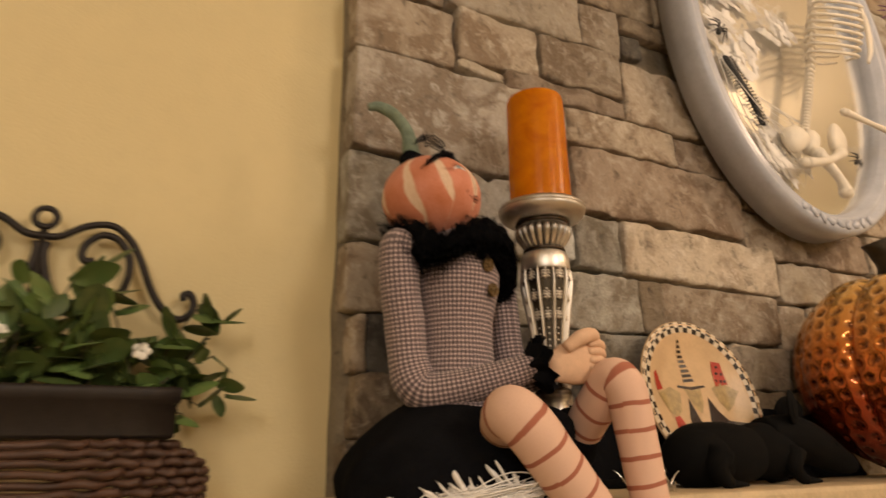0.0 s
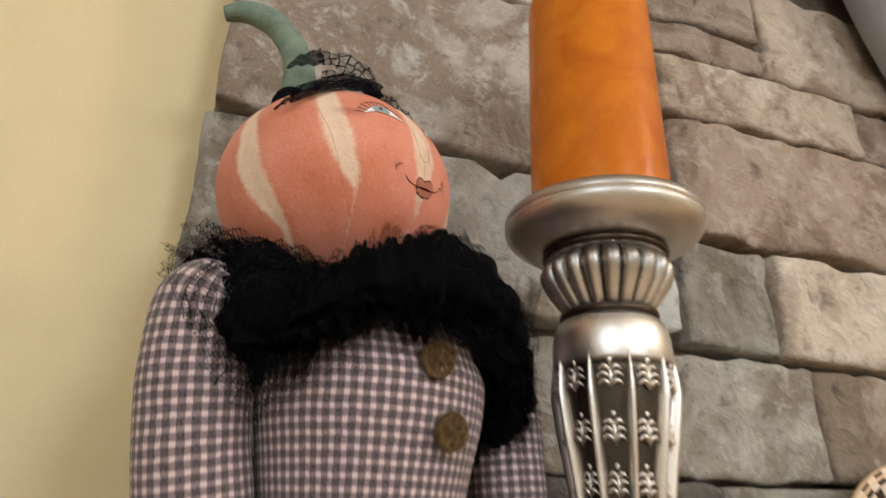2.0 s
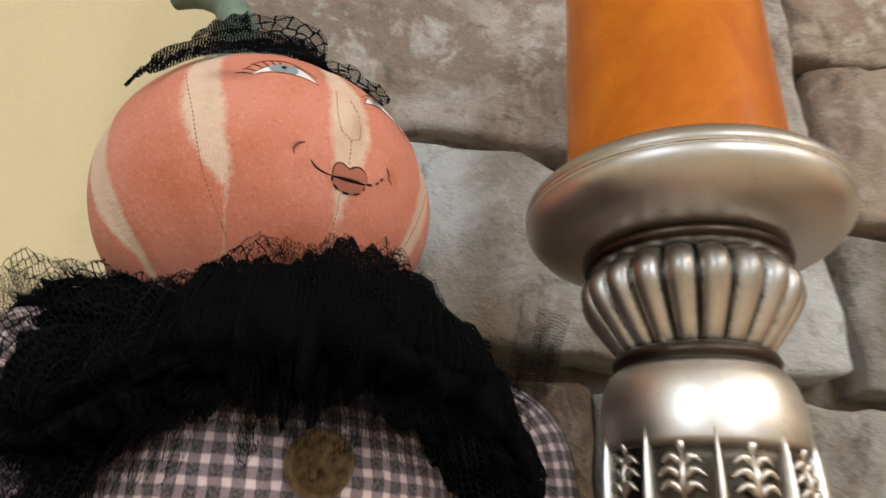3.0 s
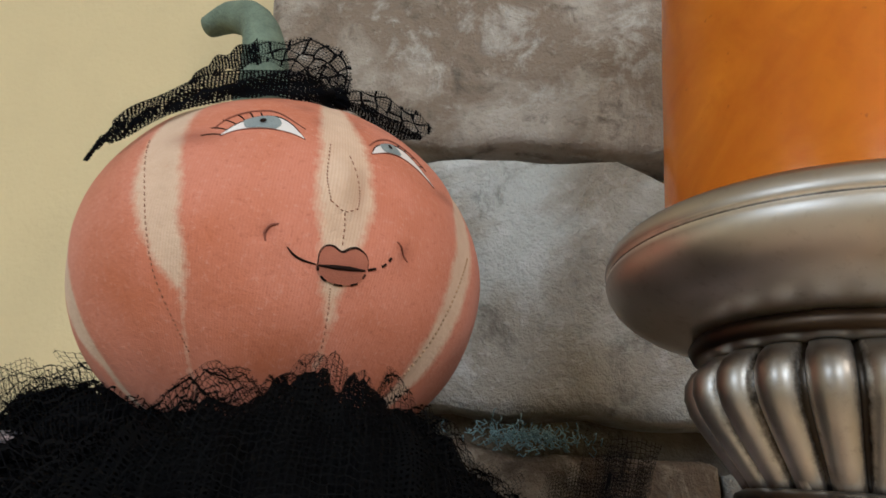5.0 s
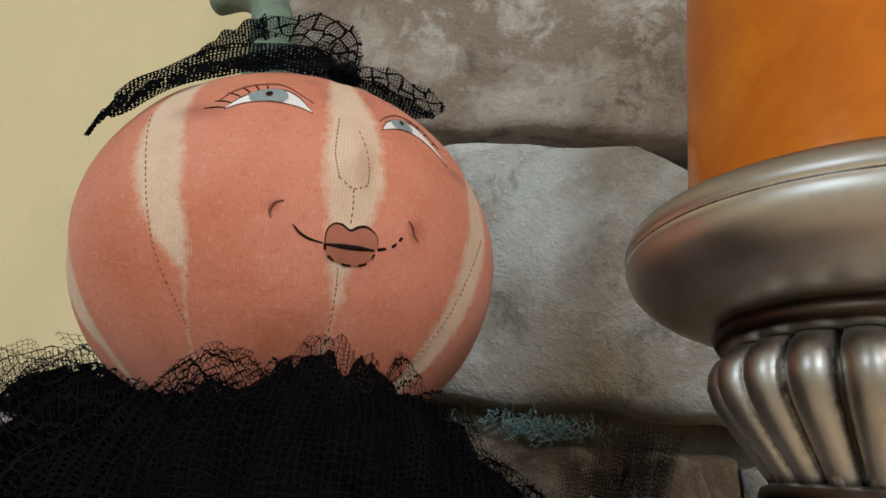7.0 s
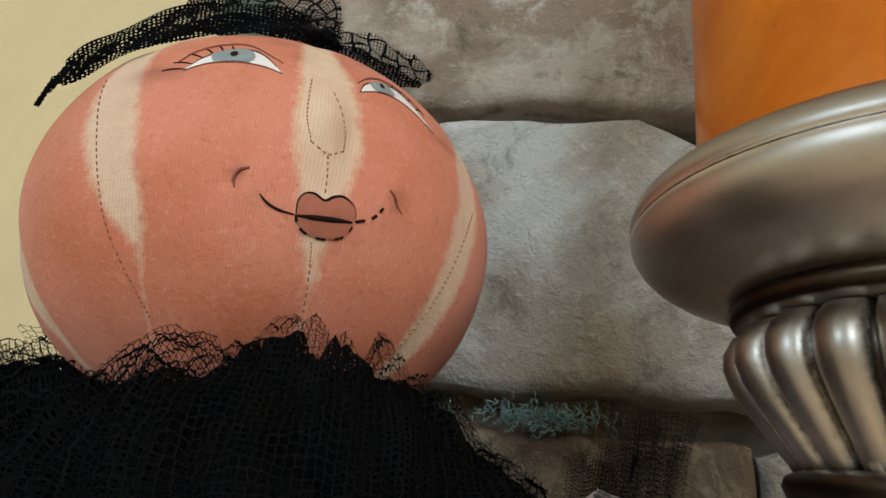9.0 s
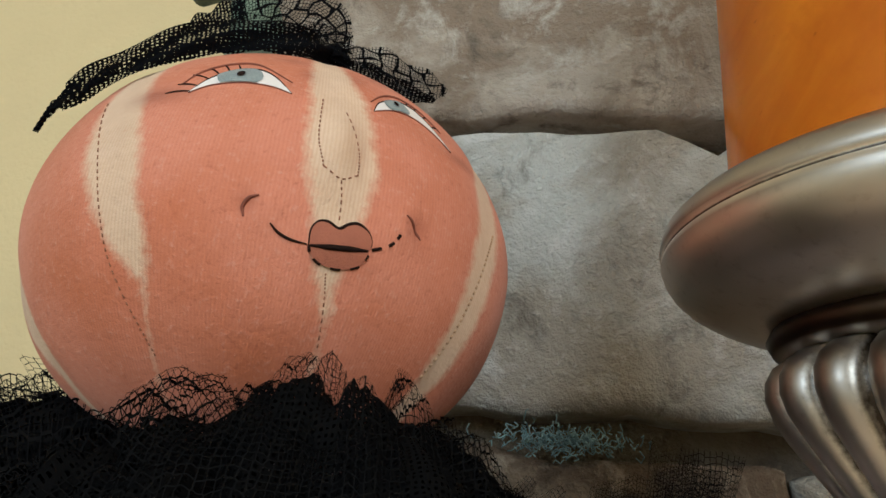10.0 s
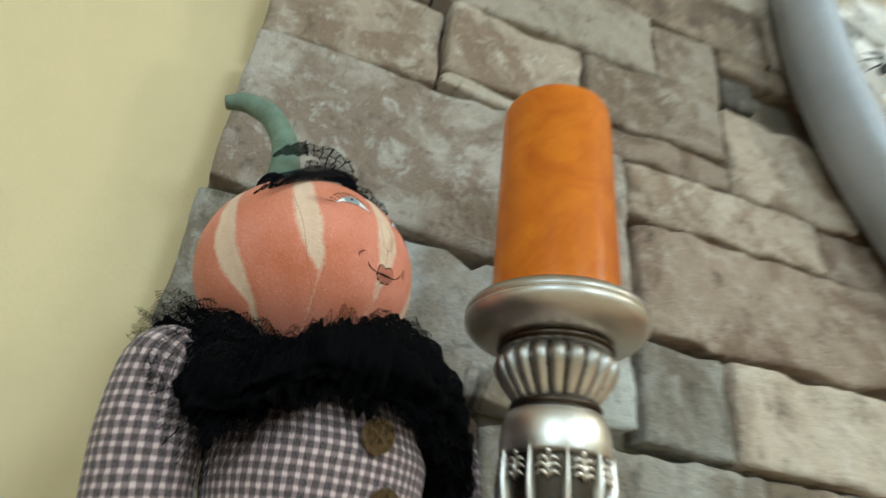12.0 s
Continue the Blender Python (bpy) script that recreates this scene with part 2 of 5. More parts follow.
def carnival_glass():
    """Lacquered copper glass, deep red at the bottom rising to amber at the top, darker in the dents."""
    m, nd, lk, b = material("copper_lustre", 0.14, 0.75)
    v = world_place(nd)
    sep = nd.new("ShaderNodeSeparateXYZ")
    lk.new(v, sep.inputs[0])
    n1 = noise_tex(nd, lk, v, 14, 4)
    tone_height = value(nd, lk, "MULTIPLY_ADD", n1, 0.10, sep.outputs[2])
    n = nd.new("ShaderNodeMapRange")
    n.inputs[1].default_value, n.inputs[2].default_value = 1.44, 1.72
    lk.new(tone_height, n.inputs[0])
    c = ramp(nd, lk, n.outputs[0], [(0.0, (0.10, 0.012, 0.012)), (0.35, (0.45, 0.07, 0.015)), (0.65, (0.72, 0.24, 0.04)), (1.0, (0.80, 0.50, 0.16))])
    att = nd.new("ShaderNodeAttribute")
    att.attribute_name = "dent"
    c = blend(nd, lk, value(nd, lk, "MULTIPLY", att.outputs["Fac"], 0.85), c, (0.07, 0.015, 0.006))
    put(lk, c, b.inputs["Base Color"])
    b.inputs["Coat Weight"].default_value = 0.6
    b.inputs["Coat Roughness"].default_value = 0.06
    return m


CHECK, CORAL, STOCKING = gingham(), pumpkin_cloth(), stocking()
HAND = plain("flesh_cloth", (0.66, 0.43, 0.28), 0.85, spread=0.12, scale=90, depth=0.0006)
BLACKCLOTH = plain("black_cloth", (0.006, 0.006, 0.007), 0.9, spread=0.4, scale=40, depth=0.002, strength=0.5, gloss=0.04)
STEM = plain("green_felt", (0.16, 0.205, 0.15), 0.95, spread=0.35, scale=110, depth=0.0015, strength=0.6)
INK = plain("dark_stitching", (0.018, 0.010, 0.008), 0.9, spread=0.2, gloss=0.05)
STITCH = plain("brown_stitching", (0.27, 0.125, 0.075), 0.9, spread=0.4, scale=400, gloss=0.1)
THREAD = plain("tan_stitching", (0.50, 0.33, 0.20), 0.8, spread=0.2)
BROWNINK = plain("brown_paint_line", (0.20, 0.062, 0.036), 0.8, spread=0.2)
LIP = plain("brown_lip_paint", (0.33, 0.115, 0.065), 0.8, spread=0.12, scale=300)
EYEWHITE = plain("white_fabric_paint", (0.78, 0.74, 0.72), 0.6, spread=0.05)
IRIS = plain("grey_blue_fabric_paint", (0.25, 0.29, 0.30), 0.6, spread=0.15, scale=300)
BRASS = plain("aged_brass", (0.17, 0.115, 0.05), 0.30, 0.9, spread=0.8, scale=420, depth=0.0012, strength=0.9)
TULLE = net("black_tulle", 0.0013, 0.058, (0.0055, 0.0053, 0.0055))
TULLE_DENSE = net("black_tulle_gathered", 0.0009, 0.27, (0.0035, 0.0034, 0.0036))
LACE = net("black_lace_ribbon", 0.0009, 0.11, veins=True)
SILVER, WAX, LUSTRE = metal_silver(), wax(), carnival_glass()
SILVER_BRIGHT = metal_silver("bright_silver", (0.62, 0.57, 0.50), (0.78, 0.73, 0.65), False)
# darker copy of the silver, for the shaft between its ribs
SILVER_DARK = metal_silver("dark_silver", (0.050, 0.041, 0.031), (0.09, 0.078, 0.060), False)
IRON = plain("black_iron", (0.02, 0.015, 0.012), 0.55, 0.4, spread=0.3)
FRAME = plain("grey_blue_lacquer", (0.45, 0.47, 0.52), 0.24, spread=0.12, scale=25, depth=0.001, strength=0.15)
BONE = plain("cream_plastic_bone", (0.72, 0.66, 0.55), 0.5, spread=0.1)
COTTON = plain("white_cotton_web", (0.80, 0.77, 0.72), 0.95, spread=0.08, scale=120, depth=0.002)
BLACKFELT = plain("black_flocking", (0.004, 0.0038, 0.0035), 0.9, spread=0.4, scale=200, gloss=0.10)
TRAVERTINE = plain("pale_travertine", (0.52, 0.40, 0.24), 0.6, spread=0.25, scale=18, depth=0.001)
BOUNCE_FLOOR = plain("unseen_pale_floor", (0.42, 0.32, 0.20), 0.45, spread=0.3, scale=9)
mirror_mat, _n, _l, _b = material("mirror_glass", 0.16, 1.0, (0.90, 0.90, 0.88))


# ---- mesh helpers ----
def finish(name, bm, mats, smooth=True):
    me = bpy.data.meshes.new(name)
    bm.normal_update()
    bm.to_mesh(me)
    bm.free()
    for m in (mats if isinstance(mats, (list, tuple)) else [mats]):
        me.materials.append(m)
    if smooth:
        me.shade_smooth()
    return me


def part(name, bm, mats, parent, label="", smooth=True):
    """Links a bmesh as one mesh object under a thing or a part."""
    ob = new(name, finish(name, bm, mats, smooth))
    ob.parent = parent
    if label:
        tagged(ob, label)
    return ob


def thing(name, label, category, bm=None, mats=None, group="", kind="", smooth=True):
    ob = new(name, finish(name, bm, mats, smooth) if bm else None)
    return tagged(ob, label, category, group, kind)


def grid(bm, pts, wrap_u=False, wrap_v=False, mat=0, uv=None, flip=False):
    """Faces over a rows x columns array of points; wrap_u closes the columns, wrap_v the rows."""
    pts = np.asarray(pts, float)
    n, k = pts.shape[:2]
    vs = [[bm.verts.new(pts[i, j]) for j in range(k)] for i in range(n)]
    layer = bm.loops.layers.uv.verify()
    for i in range(n if wrap_v else n - 1):
        for j in range(k if wrap_u else k - 1):
            a, b_, c, d = (i, j), (i, j + 1), (i + 1, j + 1), (i + 1, j)
            quad = [vs[p % n][q % k] for p, q in (a, b_, c, d)]
            where = [a, b_, c, d]
            if flip:
                quad.reverse(), where.reverse()
            f = bm.faces.new(quad)
            f.material_index, f.smooth = mat, True
            if uv is not None:
                for loop, (p, q) in zip(f.loops, where):
                    loop[layer].uv = uv(p, q)
    return vs


def cap(bm, ring, mat=0, flip=False):
    f = bm.faces.new(ring[::-1] if flip else ring)
    f.material_index, f.smooth = mat, True


def smooth_line(points, n):
    """n points of a Catmull-Rom line through the given ones."""
    p = np.asarray(points, float)
    p = np.vstack([2 * p[0] - p[1], p, 2 * p[-1] - p[-2]])
    out = []
    for s in np.linspace(0, len(p) - 3 - 1e-9, n):
        i = int(s)
        t = s - i
        a, b_, c, d = p[i], p[i + 1], p[i + 2], p[i + 3]
        out.append(0.5 * (2 * b_ + (c - a) * t + (2 * a - 5 * b_ + 4 * c - d) * t * t + (3 * b_ - a - 3 * c + d) * t ** 3))
    return np.array(out)


def tube(bm, line, radii, segs=10, mat=0, flat=None, ends=True, wob=0.0):
    """A round (or flattened) tube along a line; UVs in metres."""
    line = np.asarray(line, float)
    n = len(line)
    radii = np.broadcast_to(np.asarray(radii, float), (n,)) if np.ndim(radii) < 1 or len(np.atleast_1d(radii)) == n else np.interp(np.linspace(0, 1, n), np.linspace(0, 1, len(radii)), radii)
    tang = np.gradient(line, axis=0)
    tang /= np.linalg.norm(tang, axis=1)[:, None] + 1e-12
    up = np.array([0.0, 0.0, 1.0]) if abs(tang[0][2]) < 0.85 else np.array([0.0, -1.0, 0.0])
    side = np.cross(tang[0], up)
    side /= np.linalg.norm(side)
    rows, run, runs = [], 0.0, []
    for i in range(n):
        side = side - tang[i] * (side @ tang[i])
        side /= np.linalg.norm(side) + 1e-12
        other = np.cross(side, tang[i])
        if i:
            run += np.linalg.norm(line[i] - line[i - 1])
        runs.append(run)
        ring = []
        for j in range(segs):
            a = 2 * math.pi * j / segs
            r = radii[i]
            if wob:
                r *= 1 + wob * noise.noise(Vector((line[i][0] * 40 + math.cos(a), line[i][1] * 40 + math.sin(a), line[i][2] * 40)))
            ring.append(line[i] + r * (math.cos(a) * side + math.sin(a) * other * (flat or 1.0)))
        rows.append(ring)
    mean = float(np.mean(radii))
    vs = grid(bm, rows, wrap_u=True, mat=mat, uv=lambda p, q: (2 * math.pi * mean * q / segs, runs[min(p, n - 1)]))
    if ends:
        cap(bm, vs[0], mat, True)
        cap(bm, vs[-1], mat)
    return vs


def lathe(bm, profile, centre, segs=48, mat=0, ripple=None, close=True):
    """Turns (radius, z) pairs round an upright axis at centre; ripple(angle, row) scales the radius."""
    rows = []
    for i, (r, z) in enumerate(profile):
        ring = []
        for j in range(segs):
            a = 2 * math.pi * j / segs
            k = ripple(a, i) if ripple else 1.0
            ring.append((centre[0] + r * k * math.cos(a), centre[1] + r * k * math.sin(a), z))
        rows.append(ring)
    vs = grid(bm, rows, wrap_u=True, mat=mat, uv=lambda p, q: (q / segs * 0.2, profile[min(p, len(profile) - 1)][1]))
    if close:
        cap(bm, vs[0], mat, True)
        cap(bm, vs[-1], mat)
    return vs


def box(bm, lo, hi, mat=0, bevel=0.0):
    made = bmesh.ops.create_cube(bm, size=1.0)
    for v in made["verts"]:
        v.co = [lo[k] + (v.co[k] + 0.5) * (hi[k] - lo[k]) for k in range(3)]
    faces = {f for v in made["verts"] for f in v.link_faces}
    for f in faces:
        f.material_index = mat
    if bevel:
        edges = list({e for v in made["verts"] for e in v.link_edges})
        bmesh.ops.bevel(bm, geom=edges, offset=bevel, segments=2, affect="EDGES", profile=0.6)


def blob(bm, centre, radii, turn=(0, 0, 0), mat=0, u=20, v=14, rough=0.0, freq=20.0):
    """An ellipsoid, turned by degrees, roughened by noise."""
    m = Euler([radians(a) for a in turn]).to_matrix()
    rows = []
    for i in range(v + 1):
        lat = -math.pi / 2 + math.pi * (i + 0.02) / (v + 0.04)
        ring = []
        for j in range(u):
            lon = 2 * math.pi * j / u
            d = Vector((math.cos(lat) * math.cos(lon), math.cos(lat) * math.sin(lon), math.sin(lat)))
            p = Vector((d.x * radii[0], d.y * radii[1], d.z * radii[2]))
            if rough:
                p *= 1 + rough * noise.noise((Vector(centre) + p) * freq)
            ring.append(Vector(centre) + m @ p)
        rows.append(ring)
    size = max(radii)
    vs = grid(bm, rows, wrap_u=True, mat=mat, uv=lambda p, q: (q / u * 6 * size, p / v * 3 * size))
    cap(bm, vs[0], mat, True)
    cap(bm, vs[-1], mat)
    return vs


# ---- the room ----
WALL_Y, STONE_Y, MANTEL_Z = 0.85, 0.80, 1.393


def slab(name, lo, hi, mat, label):
    bm = bmesh.new()
    box(bm, lo, hi)
    return tagged(new(name, finish(name, bm, mat, False)), label, name.split("_")[0], kind="structure")


slab("wall_north", (-2.6, WALL_Y, 0), (3.6, WALL_Y + 0.15, 2.7), YELLOW, "pale yellow painted wall beside the stone chimney breast")
slab("wall_south", (-2.6, -3.75, 0), (3.6, -3.6, 2.7), CREAM, "plain cream painted wall")
slab("wall_east", (3.6, -3.75, 0), (3.75, 1.0, 2.7), CREAM, "plain cream painted wall")
slab("wall_west", (-2.75, -3.75, 0), (-2.6, 1.0, 2.7), CREAM, "plain cream painted wall")
# floor is never in view; made pale to throw light up at the metal
slab("floor", (-2.75, -3.75, -0.1), (3.75, 1.0, 0), BOUNCE_FLOOR, "plain pale floor, out of view")
slab("ceiling", (-2.75, -3.75, 2.7), (3.75, 1.0, 2.8), WHITE, "plain white painted ceiling")

# mortar body of the chimney breast, a little proud of the painted wall
bm = bmesh.new()
rows = []
for i in range(60):
    z = 2.699 * i / 59
    edge = 0.300 + 0.005 * noise.noise(Vector((3.1, 0, z * 9))) + 0.003 * noise.noise(Vector((7.7, 0, z * 31)))
    rows.append([(edge, WALL_Y - 0.0005, z), (edge + 0.001, WALL_Y - 0.012, z), (edge + 0.006, WALL_Y - 0.022, z)] +
                [(x, WALL_Y - 0.026 + 0.003 * noise.noise(Vector((x * 20, 5, z * 20))), z) for x in np.linspace(0.316, 1.74, 40)] + [(1.76, WALL_Y - 0.015, z), (1.765, WALL_Y - 0.0005, z)])
grid(bm, rows)
CHIMNEY = tagged(new("wall_chimney", finish("wall_chimney", bm, MORTAR)), "chimney breast of dry-stacked tan and grey ledge stones", "wall", kind="structure")

# mantel shelf
bm = bmesh.new()
box(bm, (0.268, 0.61, MANTEL_Z - 0.055), (1.85, 0.815, MANTEL_Z), bevel=0.006)
thing("mantel_shelf", "pale travertine mantel shelf under the stone chimney breast", "mantel", bm, TRAVERTINE, kind="structure", smooth=False)


# ---- doll with a pumpkin head ----
HEAD, HR, HZ = Vector((0.3752, 0.7211, 1.7155)), 0.0572, 0.0508
FACING = radians(28)
# cream stripes: latitudes, longitude of the middle and half width there, both in degrees
STRIPES = [((-24, -20, -15, -6.5, 3, 30, 60), (1.3, -0.4, -2.7, -6.4, -9.0, -17.5, -24), (0, 2.3, 4.5, 5.3, 6.5, 5.5, 3.5)),
           ((-28, -18, -5, 5, 20, 38, 60), (36.8, 34.6, 34.3, 33.6, 32.6, 30.0, 28), (0, 2.3, 4.8, 6.9, 6.4, 5.2, 4.0)),
           ((-42, -30, -18, -6, 6, 17, 35), (69, 70.2, 71.4, 72.6, 74.2, 74.8, 82), (3.5, 4.6, 5.0, 5.0, 5.0, 5.0, 4.5)),
           ((-42, -38, -25, -12, 4, 30), (-36, -38, -45, -50, -52, -60), (2.5, 4.5, 7.0, 7.5, 6.0, 4.0))]
STRIPES += [((-30, -10, 0, 30), (c + 5, c + 2, c, c - 6), (0, 6.0, 7.5, 5.0)) for c in (-103, 118, 157, -152)]


def head_radius(lon, lat):
    """Swelling of the head: dimpled seams, a stitched nose, pinched cheeks, gathered poles."""
    k = 1.0
    for lats, mids, _ in STRIPES:
        d = (lon - np.interp(lat, lats, mids) + 180) % 360 - 180
        k -= 0.010 * math.exp(-(d / 5.0) ** 2) * math.cos(radians(lat)) ** 0.5
    k += 0.040 * math.exp(-((lon - 32.6) / 3.0) ** 2 - ((lat - 10) / 7.5) ** 2)
    k += 0.018 * math.exp(-((lon - 35.6) / 6) ** 2 - ((lat + 11.8) / 4.5) ** 2)
    for a, b_ in ((18.2, -7.6), (50.4, -4.0)):
        k -= 0.020 * math.exp(-((lon - a) / 1.6) ** 2 - ((lat - b_) / 2.4) ** 2)
        k += 0.012 * math.exp(-((lon - a - (3 if a < 30 else -3)) / 4) ** 2 - ((lat - b_) / 5) ** 2)
    k += 0.008 * noise.noise(Vector((lon / 25, lat / 25, 2.0)))
    k -= 0.10 * max(0, (lat - 66) / 24) ** 2 + 0.10 * max(0, (-lat - 62) / 28) ** 2
    return k


def on_head(lon, lat, lift=0.0):
    k = head_radius(lon, lat)
    a, b_ = radians(lon), radians(lat)
    d = Vector((math.cos(b_) * math.sin(a), -math.cos(b_) * math.cos(a), math.sin(b_)))
    return HEAD + Vector((d.x * (HR * k + lift), d.y * (HR * k + lift), d.z * (HZ * k + lift)))


def stripe_amount(lon, lat):
    best = 0.0
    for lats, mids, halves in STRIPES:
        d = (lon - np.interp(lat, lats, mids) + 180) % 360 - 180
        best = max(best, min(1.0, max(0.0, 0.5 + (np.interp(lat, lats, halves) - abs(d)) / 4.0)))
    return best


def head_line(bm, points, radius, mat, n=24, dash=0):
    """A raised drawn line over the head; dash: stitches of that many steps."""
    pts = smooth_line([(a, b_, 0) for a, b_ in points], n)
    places = [on_head(p[0], p[1], radius * 0.35) for p in pts]
    if not dash:
        tube(bm, [tuple(p) for p in places], [radius * 0.5, radius, radius, radius * 0.5], 5, mat)
    else:
        for i in range(0, n - dash, dash * 2):
            tube(bm, [tuple(p) for p in places[i:i + dash + 1]], radius, 5, mat)


def head_patch(bm, top, low, lift, mat, n=18, k=6):
    """A painted patch between two curves of (lon, lat)."""
    t, l = smooth_line([(a, b_, 0) for a, b_ in top], n), smooth_line([(a, b_, 0) for a, b_ in low], n)
    rows = [[on_head(*(t[j] * (1 - s) + l[j] * s)[:2], lift) for j in range(n)] for s in np.linspace(0, 1, k)]
    grid(bm, rows, mat=mat, flip=True)


def eye(bm, top, low, centre, rad, crease, lashes):
    head_patch(bm, top, low, 0.00025, 3)
    t, l = smooth_line([(a, b_, 0) for a, b_ in top], 60), smooth_line([(a, b_, 0) for a, b_ in low], 60)
    for (cx, cy), (rx, ry), mat, lift in ((centre, rad, 4, 0.0004), ((centre[0], centre[1] + 0.6), (rad[0] * 0.18, rad[1] * 0.26), 2, 0.0006)):
        up, dn = [], []
        for x in np.linspace(cx - rx * 0.99, cx + rx * 0.99, 13):
            h = ry * math.sqrt(max(0, 1 - ((x - cx) / rx) ** 2))
            hi, lo = np.interp(x, t[:, 0], t[:, 1]), np.interp(x, l[:, 0], l[:, 1])
            a, b_ = min(cy + h, hi), max(cy - h, lo)
            up.append((x, max(a, b_))), dn.append((x, b_))
        head_patch(bm, up, dn, lift, mat, 13, 4)
        if mat == 4:
            head_line(bm, dn, 0.00018, 2, 20)
    head_line(bm, top, 0.00030, 2)
    head_line(bm, low, 0.00020, 8)
    head_line(bm, crease, 0.00026, 8)
    for (a, b_), (c, d) in lashes:
        head_line(bm, [(a, b_), ((a + c) / 2, (b_ + d) / 2 + 0.3), (c, d)], 0.00020, 2, 8)


def doll():
    bm = bmesh.new()
    stripe = bm.verts.layers.float.new("stripe")
    brow_and_shade = bm.verts.layers.float.new("brow_and_shade")
    # head, mat 0
    rows = []
    NV, NU = 150, 300
    for i in range(NV + 1):
        lat = -88 + 176 * i / NV
        rows.append([on_head(-180 + 360 * j / NU, lat) for j in range(NU)])
    vs = grid(bm, rows, wrap_u=True, mat=0, uv=lambda p, q: (q / NU * 0.36, p / NV * 0.18))
    cap(bm, vs[0], 0, True), cap(bm, vs[-1], 0)
    for i in range(NV + 1):
        lat = -88 + 176 * i / NV
        for j in range(NU):
            lon = -180 + 360 * j / NU
            v = vs[i][j]
            v[stripe] = stripe_amount(lon, lat)
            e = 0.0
            # eye make-up; the last three paint crease shade on cheeks and nose side
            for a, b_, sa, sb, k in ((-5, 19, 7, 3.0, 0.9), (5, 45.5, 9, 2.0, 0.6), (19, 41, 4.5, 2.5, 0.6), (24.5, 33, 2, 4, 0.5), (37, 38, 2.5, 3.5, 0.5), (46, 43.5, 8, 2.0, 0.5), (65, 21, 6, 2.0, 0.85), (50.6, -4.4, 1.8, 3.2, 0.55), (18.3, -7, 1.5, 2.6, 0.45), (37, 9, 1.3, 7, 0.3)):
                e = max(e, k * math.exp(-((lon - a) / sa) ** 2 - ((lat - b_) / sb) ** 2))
            v[brow_and_shade] = e
    eye(bm, ((1.6, 19.4), (4.2, 24.6), (8.6, 29.0), (13.5, 30.2), (17.7, 27.6), (22.0, 21.9)), ((1.6, 19.4), (5.8, 22.4), (11.9, 24.0), (17.7, 23.6), (22.0, 21.9)), (10.4, 26.3), (4.9, 4.4),
        ((-1.2, 22.6), (1.2, 28.0), (6.5, 32.3), (12.7, 33.2), (21.5, 26.6)), (((2.6, 22.0), (-2.2, 22.6)), ((4.2, 24.6), (-0.6, 26.6)), ((5.8, 26.5), (2.2, 29.6)), ((7.4, 28.2), (4.8, 31.6)), ((1.8, 20.0), (-3.6, 19.4)), ((9.4, 29.3), (8.0, 32.0))))
    eye(bm, ((39.7, 23.8), (41.5, 28.3), (46.1, 32.5), (50.9, 33.6), (54.5, 31.2), (61.0, 22.0)), ((39.7, 23.8), (45.0, 27.3), (50.3, 28.4), (55.3, 26.6), (61.0, 22.0)), (46.3, 30.0), (3.8, 3.8),
        ((39.2, 27.5), (42.7, 32.4), (48.4, 36.2), (54.8, 35.0), (60.2, 28.5)), (((52.5, 33.0), (55.0, 35.4)), ((54.7, 31.2), (57.6, 33.2)), ((56.7, 28.6), (60.0, 30.0)), ((50.5, 33.8), (52.2, 36.4))))
    # lips
    up = ((30.3, -12.8), (30.2, -9.8), (31.2, -7.9), (32.9, -7.5), (34.9, -8.4), (36.7, -7.0), (38.4, -6.5), (40.3, -7.6), (41.3, -9.6), (41.0, -11.5))
    low = ((30.3, -12.8), (30.9, -14.5), (32.7, -15.9), (35.4, -16.3), (38.0, -15.8), (40.1, -14.6), (41.0, -12.6), (41.0, -11.5))
    head_patch(bm, up, low, 0.0004, 5, 30, 8)
    head_line(bm, up, 0.00040, 2, 44), head_line(bm, low, 0.00036, 2, 41, 4)
    head_line(bm, ((30.4, -12.8), (35.6, -12.2), (40.9, -11.4)), 0.00062, 2, 24)
    head_line(bm, ((23.1, -10.0), (24.7, -11.5), (26.9, -12.4), (29.9, -12.7)), 0.00028, 2)
    head_line(bm, ((41.7, -11.0), (44.5, -9.5), (45.9, -7.9), (46.6, -6.3)), 0.00032, 2, 26, 5)
    head_line(bm, ((20.5, -4.9), (18.8, -5.6), (17.9, -7.3), (18.4, -9.3)), 0.00036, 8)
    head_line(bm, ((47.3, -1.7), (49.1, -2.9), (50.8, -4.6), (51.6, -5.6)), 0.00032, 8)
    # stitched nose and seams
    head_line(bm, ((28.4, 22.8), (28.6, 11.0), (30.3, 3.8)), 0.00014, 13, 34, 1)
    head_line(bm, ((33.5, 19.9), (36.1, 10.8), (36.7, 7.0), (36.8, 3.8)), 0.00014, 13, 28, 1)
    head_line(bm, ((30.3, 3.8), (33.7, 2.0), (36.8, 3.9)), 0.00014, 13, 12, 1)
    head_line(bm, ((33.9, 1.7), (34.5, -1.9), (34.8, -6.5)), 0.00014, 13, 12, 1)
    head_line(bm, ((34.3, -17.5), (35.2, -22.3), (36.6, -32.4)), 0.00014, 13, 26, 1)
    head_line(bm, ((-20.3, 20.2), (-12.8, 4.0), (-8.9, -8.3), (-5.9, -19.0), (-1.6, -30.0), (1.9, -38.1)), 0.00014, 13, 76, 1)
    head_line(bm, ((76.6, 5.7), (74.2, -0.6), (70.9, -12.0), (68.6, -22.6), (65.8, -33.8)), 0.00028, 7, 60, 1)
